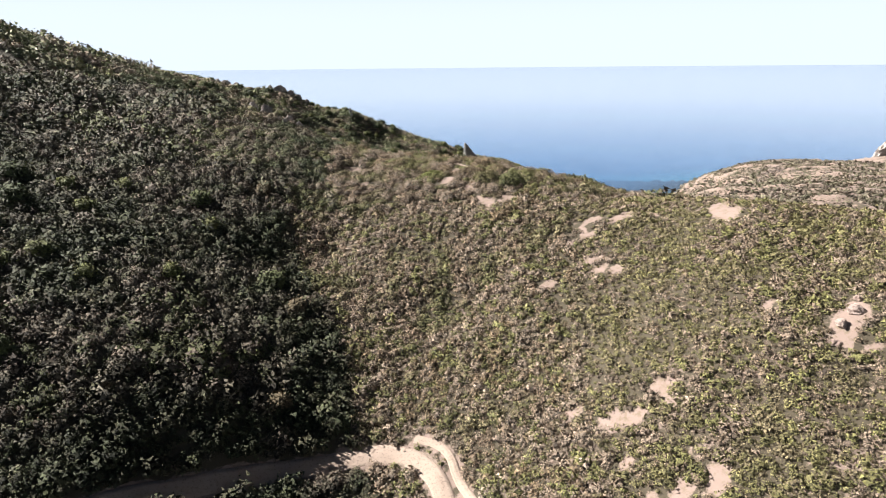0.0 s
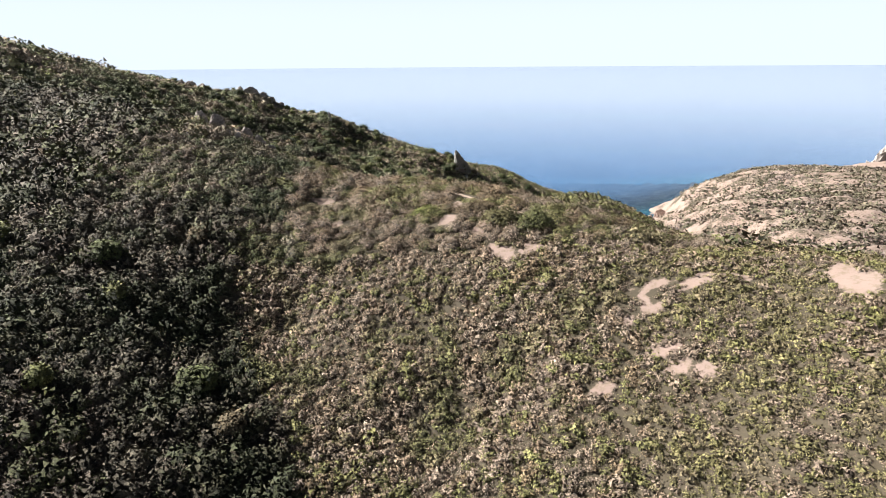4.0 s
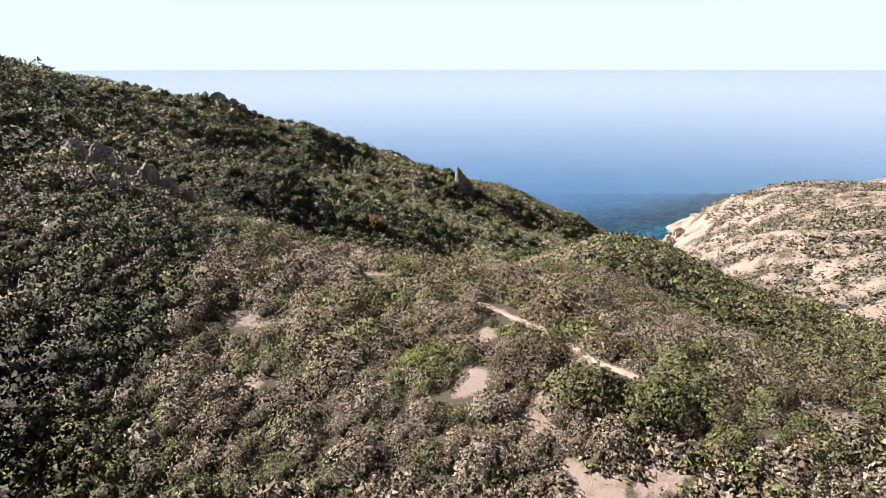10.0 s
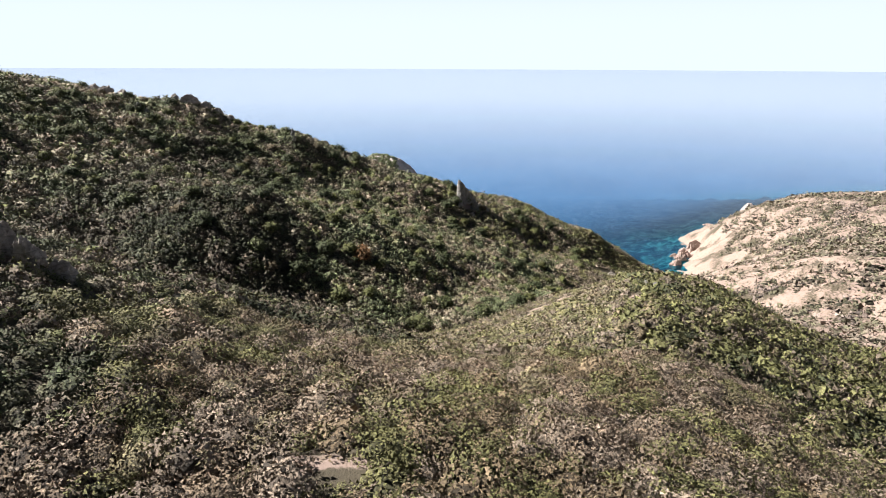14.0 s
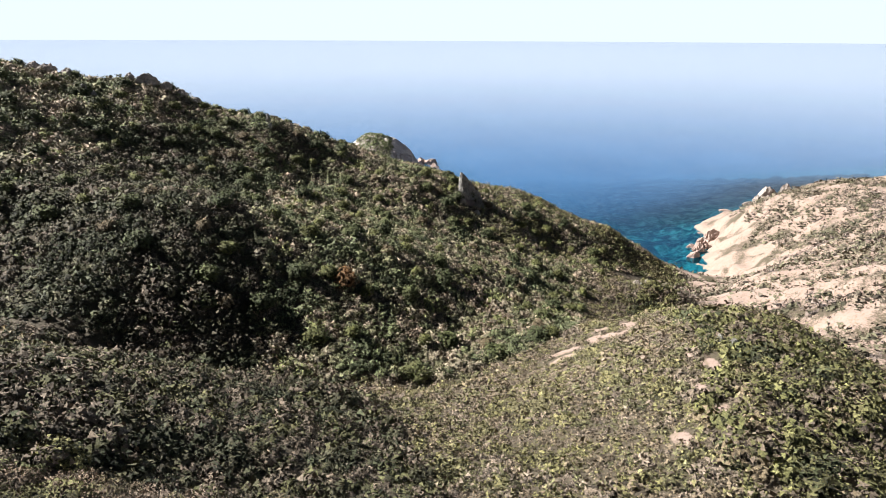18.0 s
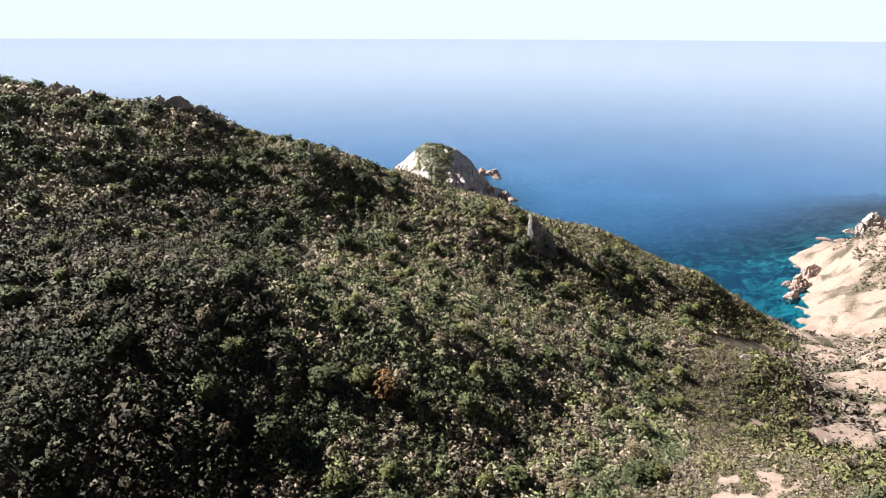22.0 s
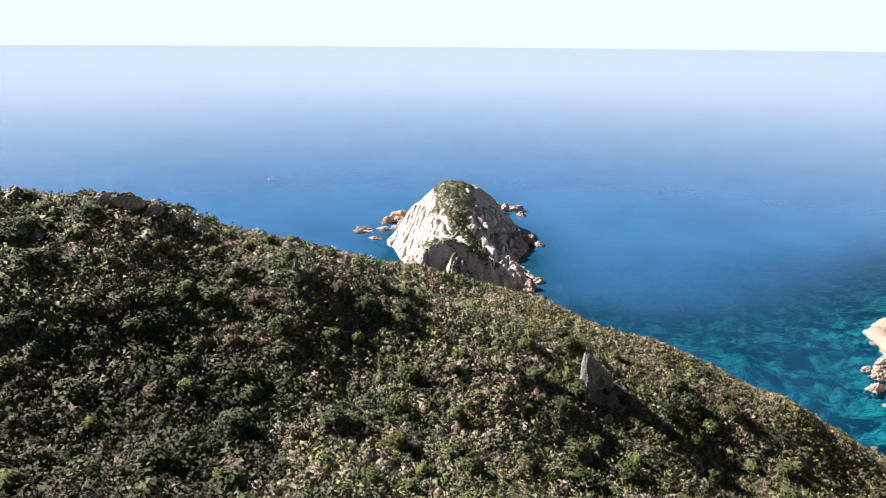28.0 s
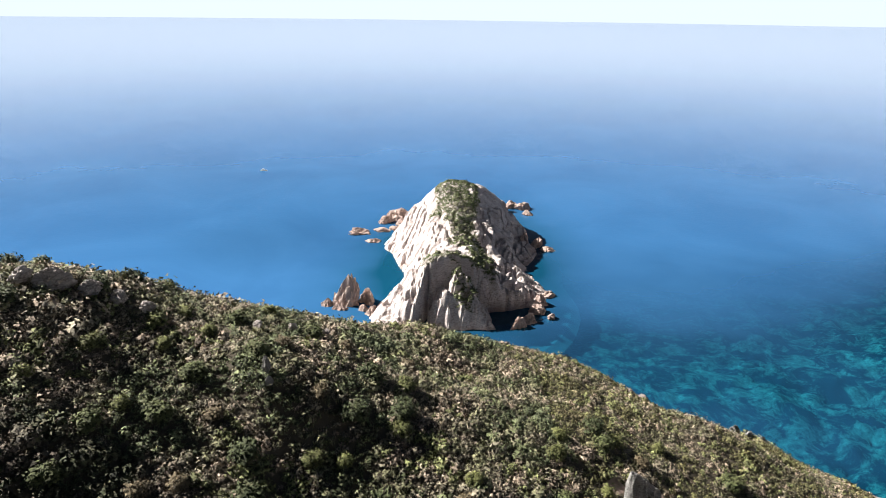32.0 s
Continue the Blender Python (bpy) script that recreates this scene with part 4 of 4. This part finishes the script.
outcrop("cliff_rocks", 37.4, 345.3, "broken rock edge of the sea cliff", [(0, 0, 0.0, 2.2, 1.3, 1.6, 20), (2.8, -0.8, -0.5, 1.9, 1.2, 1.5, 45), (5.4, -1.6, -0.8, 1.8, 1.3, 1.6, 0)], GREY_ROCK)
outcrop("cliff_rocks", 50.8, 350.3, "pale cliff edge over the cove", [(0, 0, 0.0, 2.4, 1.2, 1.4, -20), (4, 1.4, -0.9, 2.6, 1.2, 1.5, -10), (8.4, 2.6, -1.2, 2.6, 1.3, 1.5, -15), (13, 3.8, -1.6, 2.8, 1.4, 1.5, -15)], PALE_ROCK)
outcrop("saddle_rocks", 52.2, 280.6, "pale sandstone knob with scrub on its back", [(0, 0, 0.0, 1.7, 1.0, 0.9, 0), (2.4, 0.6, 0.0, 1.2, 0.9, 0.8, 30), (6.8, 0.2, -0.1, 1.4, 0.9, 0.8, 10), (9.6, -0.4, -0.2, 1.1, 0.9, 0.8, 0)], PALE_ROCK)
outcrop("spur_stone", 31.2, 191.8, "grey stones beside the spur's crest", [(0, 0, 0.4, 0.9, 0.7, 0.7, 0), (0.9, -1.4, 0.3, 0.8, 0.6, 0.5, 30)], GREY_ROCK)
outcrop("headland_tor", 210.8, 510.5, "white eroded rock tor at the headland's seaward end", [(0, 0, 3.5, 9, 7, 6.5, 10), (10, 2, 3.0, 8, 6, 6.5, 40), (-9, -5, 1.0, 6, 5, 3.5, 0), (-14, -4, 0.2, 5, 3, 1.6, 0)], PALE_ROCK, z=0)
outcrop("headland_tor", 357.3, 540.4, "white rock peak on the far headland", [(0, 0, 12, 19, 13, 12, 10), (16, 3, 9, 12, 9, 8, 40), (-15, -3, 8, 11, 8, 6, 0)], PALE_ROCK, z=4, taper=0.5)
outcrop("shore_rocks", 133.1, 424.2, "reddish shore rocks stepping into the cove", [(0, 0, 0.3, 6.5, 5.0, 3.2, 20), (7, 7, 0.8, 6.5, 6.0, 4.6, 50), (-5, -7, 0.1, 4.0, 3.0, 2.6, 0), (-10, -16, -0.2, 5.0, 3.5, 2.0, 30), (-6, -1, -0.2, 3.5, 2.2, 1.4, 10)], PINK_ROCK, z=0)
outcrop("shore_rocks", 182.7, 488.5, "low pink reef running off the headland", [(0, 0, 0.0, 6, 2.5, 1.6, -20), (-8, 3, -0.3, 5, 2.0, 1.2, -20), (6, -4, 0.4, 5, 3.0, 2.6, 0)], PINK_ROCK, z=0)
outcrop("front_rocks", 39.4, 61.4, "bare pinkish rock breaking the sunny slope", [(0, 0, 0.0, 1.3, 0.9, 0.45, 0), (-2.0, -1.4, 0.0, 1.1, 0.8, 0.4, 40), (1.2, 1.6, 0.0, 0.9, 0.7, 0.4, 10), (-3.4, -3.0, 0.0, 0.8, 0.6, 0.35, 0)], PINK_ROCK)

# ---- the islet and its reefs ----
ISLET = {
    "waterline": [(-70.6, 463.3, 0), (-65.9, 489.2, 0), (-62.3, 512.9, 0), (-74.4, 542.2, 0), (-79.7, 569.2, 0), (-73.9, 599.6, 0), (-53.4, 623.3, 0), (-28.7, 627.9, 0), (-10.9, 609.9, 0), (-6.6, 578.3, 0), (4.5, 564.7, 0), (-2.5, 535.4, 0), (6.2, 506, 0), (6.1, 488, 0), (-3.1, 467.6, 0), (-23.5, 454.2, 0), (-50.5, 452, 0)],
    "shallows": [(-88.7, 447.6, -8), (-92.5, 515.1, -9), (-104.4, 571.4, -9), (-87.1, 627.7, -10), (-36.3, 652.7, -10), (14, 616.7, -10), (20.1, 548.9, -9), (21.8, 481.1, -9), (1.2, 445.1, -9), (-43.9, 438.4, -9)],
    "crest": [(-60, 472.3, 9.5), (-52, 485.8, 20.5), (-43.5, 486, 25.5), (-30, 490, 23.5), (-32, 508, 19), (-49.8, 532, 21.9), (-40.7, 548.9, 29.2), (-39.4, 576, 33.7), (-53.9, 580.5, 30.3), (-65.3, 564.7, 21.3), (-69.8, 557.9, 15.7), (-20.1, 588.4, 23.6), (-13.3, 595.2, 13.5), (-27.3, 543.3, 22.5), (-20.6, 526.4, 12.9), (-50, 471, 22), (-33, 473, 25.5), (-20, 476, 15), (-7.4, 494.7, 6.7), (-6.9, 548.9, 6.8), (-56.8, 499.3, 10.1), (-63.1, 548.9, 12.4)],
}
IK, IW = thin_plate(ISLET)


def islet_height(x, y):
    z = IW[-3] + IW[-2] * x / 100 + IW[-1] * y / 100
    for (kx, ky), w in zip(IK, IW[:-3]):
        d2 = (x / 100 - kx) ** 2 + (y / 100 - ky) ** 2
        z = z + w * 0.5 * d2 * np.log(d2 + 1e-9)
    # sheer faces cut into the front and the right flank
    rough = 1.2 * swell(x, y, 5, 66) + 0.6 * swell(x, y, 2, 67)
    front = 4.2 * (y - 466.5 - 0.42 * (x + 45) + rough) - 1
    along = np.clip(((x + 33) * 17 + (y - 473) * -11) / 410, 0, 1)
    arete = 25 * (1 - along) - 1.5 * np.hypot(x + 33 - 17 * along, y - 473 + 11 * along) + 2 * rough
    flank = 1.9 * ((y - 462) * 0.61 - (x + 16) * 0.79 + 1.6 * rough) - 1
    cut = np.where(x > -46, np.maximum(np.minimum(front, flank), arete), 4.2 * (y - 467.5 - 0.9 * (x + 46) + rough) - 1 + 40 * np.clip((-46 - x) / 6, 0, 1))
    z = np.maximum(np.minimum(z, cut), np.minimum(z, -6.0))
    steep = np.clip((z + 1) / 7, 0, 1)
    crag = 4.2 * np.abs(swell(x + 0.5 * y, y - 0.3 * x, 8, 61)) + 1.9 * np.abs(swell(x - 0.6 * y, y, 3.7, 62)) + 0.9 * swell(x, y, 1.7, 63)
    split = np.exp(-(swell(x + 0.25 * y, y * 0.45 - 0.1 * x, 7, 64) / 0.11) ** 2) + 0.7 * np.exp(-(swell(x - 0.4 * y, y * 0.5, 3.5, 65) / 0.12) ** 2)
    cap = np.clip((z - 19) / 8, 0, 0.75)
    return z + steep * (1 - cap) * (crag - 1.9 - 3.6 * split)


ix, iy, iq = sheet(np.arange(-102, 28, 0.8), np.arange(440, 653, 0.85))
iz = islet_height(ix, iy)
iq = iq[(iz[iq] > -8).any(1)]
islet = root("islet", -37, 538, 0, "pale rocky islet with a green back, close offshore", "islet")
body = mesh_object("rock_body", np.c_[ix + 37, iy - 538, iz], iq, ISLET_ROCK, islet, smooth=False)
tagged(body, "pale bare cliffs with pinkish foot")
rng = np.random.RandomState(7)
cx, cy = scatter((-78, 8, 464, 617), 1.0, rng)
cz = islet_height(cx, cy)
e = 1.5
gxn = (islet_height(cx + e, cy) - islet_height(cx - e, cy)) / (2 * e)
gyn = (islet_height(cx, cy + e) - islet_height(cx, cy - e)) / (2 * e)
# the green back: a band from the summit down to the landward brow
band = [(470, -30, 4), (478, -26, 6), (490, -23, 6), (508, -26, 7), (525, -35, 8), (548, -42, 11), (570, -41, 11), (590, -42, 8)]
mid = np.interp(cy, [b[0] for b in band], [b[1] for b in band])
half = np.interp(cy, [b[0] for b in band], [b[2] for b in band])
brow = (np.abs(cy - 477) < 4) & (cx > -49) & (cx < -28)
grows = (cz > 7) & (np.hypot(gxn, gyn) < 3.2) & ((np.abs(cx - mid) < half * (1 + 0.4 * swell(cx, cy, 7, 71))) | brow) & (swell(cx, cy, 6, 72) + 0.5 * swell(cx, cy, 2, 75) > -0.9)
cx, cy, cz = cx[grows], cy[grows], cz[grows]
size = 0.75 * np.exp(rng.normal(0, 0.25, len(cx)))
scrub = leafy_mesh("scrub", *bushes(cx + 37, cy - 538, cz - 0.15, size, size * 0.3, 10, choose([(0.092, 0.112, 0.045), (0.112, 0.126, 0.055), (0.08, 0.095, 0.042), (0.13, 0.128, 0.075)], cx, cy, rng, 73, 6), rng, 1.5), parent=islet, seed=74)
tagged(scrub, "low green scrub on the islet's back", kind="stuff")

outcrop("sea_stack", -82.8, 479.1, "pointed rock stack beside the islet", [(0, 0, 3.6, 8.6, 7.0, 9.6, 20), (6.5, 3, 1.2, 6.0, 4.6, 5.6, 50), (-6, -1, 0.6, 5.0, 4.2, 3.4, 0), (9.5, 1, 1.0, 3.0, 3.0, 3.6, 30), (-10, -2, -0.2, 7.0, 5.5, 2.4, 0), (-3, -6, -0.3, 7.5, 4.5, 2.0, 15)], PINK_ROCK, z=0, taper=0.6)
outcrop("shore_rocks", -70.5, 470.5, "low pink ledge joining the stack to the islet", [(0, 0, 0.2, 5.0, 3.6, 3.4, 20), (4.5, -1.5, 0.4, 4.0, 3.4, 4.4, 60), (-4.5, 2.5, 0.0, 3.6, 2.6, 2.0, 0)], PINK_ROCK, z=0)
outcrop("reef", -96.0, 575.6, "low brown reef awash beside the islet", [(-5, 0, -0.1, 10.0, 6.0, 2.4, 10), (9, 5, -0.3, 8.0, 4.6, 1.9, 0), (6, -14, -0.4, 8.0, 4.0, 1.5, 0)], PINK_ROCK, z=0)
outcrop("reef", -80.5, 604.1, "broken dark rocks off the islet's side", [(-2, 2, 0.6, 9.5, 7.5, 5.0, 10), (-9, -5, 0.2, 8.5, 5.5, 3.4, 40), (5, -9, 0.2, 8.2, 5.2, 3.6, 0), (0, -20, -0.2, 7.0, 4.0, 2.0, 0)], PINK_ROCK, z=0)
outcrop("reef", -3.0, 640.0, "pale pinkish skerry at the islet's seaward end", [(0, 0, 0.2, 7.5, 6.0, 3.6, 0), (-9, 2, 0.2, 6.5, 5.5, 3.4, 30), (3, -12, -0.2, 6.0, 4.0, 2.2, 10), (-14, -8, 0.4, 5.5, 5.0, 5.2, 60)], PINK_ROCK, z=0)
outcrop("reef", 3.4, 565.9, "rock ledge at the water's edge", [(0, 0, 0.5, 6.0, 4.4, 4.2, 10), (-7, -2, 1.0, 5.5, 4.2, 5.6, 50), (6, -5, -0.2, 5.0, 3.5, 1.8, 0)], PINK_ROCK, z=0)
outcrop("reef", 2.6, 481.2, "reddish boulders at the islet's foot", [(0, 0, 0.3, 5.2, 4.0, 3.2, 10), (-5, -10, 0.2, 5.4, 4.2, 3.2, 0), (1, 8, 0.4, 4.6, 4.2, 3.4, 30), (-9, -15, 0.2, 5.0, 3.6, 3.0, 50), (5, -5, -0.3, 4.6, 3.0, 1.8, 70), (4, 18, -0.2, 5.0, 3.4, 2.2, 20)], PINK_ROCK, z=0)

# ---- a small moored boat ----
boat = root("boat", -214.7, 717.5, 0, "small white motor boat lying at anchor offshore", "boat")
bm = bmesh.new()
bmesh.ops.create_cube(bm, size=1.0)
for v in bm.verts:
    bow = v.co.x > 0
    v.co = Vector((v.co.x * 6.0, v.co.y * (0.5 if bow else 2.2) * (1.0 if v.co.z > 0 else 0.7), v.co.z * 1.1 + (0.35 if bow and v.co.z > 0 else 0.15)))
bmesh.ops.bevel(bm, geom=bm.edges[:], offset=0.12, segments=2, affect="EDGES")
part("hull", bm, WHITE, boat, "white hull")
bm = bmesh.new()
bmesh.ops.create_cube(bm, size=1.0, matrix=Matrix.Translation((-0.4, 0, 1.25)) @ Matrix.Diagonal((1.9, 1.4, 1.0, 1)))
bmesh.ops.bevel(bm, geom=bm.edges[:], offset=0.15, segments=2, affect="EDGES")
part("cabin", bm, WHITE, boat, "low white cabin")

# ---- single shrubs ----
STYLES = [(1.5, 2.0, (0.085, 0.090, 0.030)), (1.2, 1.7, (0.10, 0.105, 0.035)), (1.8, 2.2, (0.065, 0.075, 0.028)), (1.4, 1.6, (0.11, 0.085, 0.050)), (2.1, 2.4, (0.045, 0.055, 0.022))]
models = [round_shrub("round_shrub", r, h, c, 300 + i, "rounded evergreen shrub rising above the dark scrub", group="round shrubs on the dark slopes") for i, (r, h, c) in enumerate(STYLES)]
rng = np.random.RandomState(33)
px, py = scatter((-105, 50, 212, 318), 6.6, rng)
ok = zones(px, py)[1] & (rng.uniform(0, 1, len(px)) < 0.62) & (land(px, py) > 25)
spots = list(zip(px[ok], py[ok]))
fx, fy = scatter((-80, -12, 62, 106), 9, rng)
ok = zones(fx, fy)[0] & (rng.uniform(0, 1, len(fx)) < 0.5) & (bareness(fx, fy) < 0.1)
spots += list(zip(fx[ok], fy[ok]))
for i, (x, y) in enumerate(spots):
    model = models[i % len(models)]
    m = pose(x, y, height(x, y) - 0.1, 0, 0, (i * 77) % 360)
    if i < len(models):
        model.matrix_basis = m
    else:
        copy_thing(model, m)

big = round_shrub("rust_shrub", 1.9, 2.6, (0.16, 0.085, 0.035), 401, "rust-brown shrub among dark green scrub")
big.matrix_basis = pose(-17.1, 223.7, height(-17.1, 223.7) - 0.2)
big = round_shrub("gully_shrub", 2.0, 2.2, (0.085, 0.09, 0.035), 402, "wide olive shrub at the gully's edge", tufts=420)
big.matrix_basis = pose(-5.2, 207.7, height(-5.2, 207.7) - 0.2)
clump = "broad dense mound of olive scrub casting a deep shadow"
for i, (x, y, r, h, c) in enumerate([(7.0, 103.4, 2.3, 2.0, (0.105, 0.095, 0.042)), (10.3, 102.0, 2.0, 2.2, (0.085, 0.088, 0.034)), (4.2, 107.2, 1.9, 1.5, (0.10, 0.075, 0.045)), (-13.4, 117.9, 1.2, 1.4, (0.05, 0.058, 0.028)), (-2.1, 107.9, 1.7, 1.3, (0.115, 0.125, 0.035))]):
    big = round_shrub("mounded_shrub", r, h, c, 410 + i, clump, group="mounded shrubs on the hilltop", tufts=1000, spray=1.0)
    big.matrix_basis = pose(x, y, height(x, y) - 0.3)


# ---- tracks: strips of beaten dirt lying on the slope ----
def strip(name, line, half, label, category):
    d = np.gradient(line, axis=0)
    side = np.c_[d[:, 1], -d[:, 0]] / np.hypot(d[:, 0], d[:, 1])[:, None]
    across = np.array([-1.15, -1.0, -0.55, -0.4, 0.0, 0.4, 0.55, 1.0, 1.15])
    dip = np.array([-0.25, 0.06, 0.02, 0.04, 0.10, 0.04, 0.02, 0.06, -0.25])
    wob = 1 + 0.10 * np.array([noise.noise((i * 0.7, half, 0)) for i in range(len(line))])
    v = line[:, None] + side[:, None] * (across * half)[None, :, None] * wob[:, None, None]
    z = land(v[..., 0].ravel(), v[..., 1].ravel()).reshape(v.shape[:2]) + dip[None]
    n, w = len(line), len(across)
    i = (np.arange(n - 1)[:, None] * w + np.arange(w - 1)[None]).ravel()
    ob = mesh_object(name, np.c_[v.reshape(-1, 2), z.ravel()], np.c_[i, i + w, i + w + 1, i + 1], DIRT)
    return tagged(ob, label, category, kind="structure")


strip("road", LINES[0][0], 0.95, "pale rutted dirt road bending through the valley", "road")
strip("bank", LINES[1][0], 0.42, "pale eroded earth bank above the dirt road", "bank")
strip("footpath", LINES[2][0], 0.26, "narrow sandy footpath over the hilltop", "path")
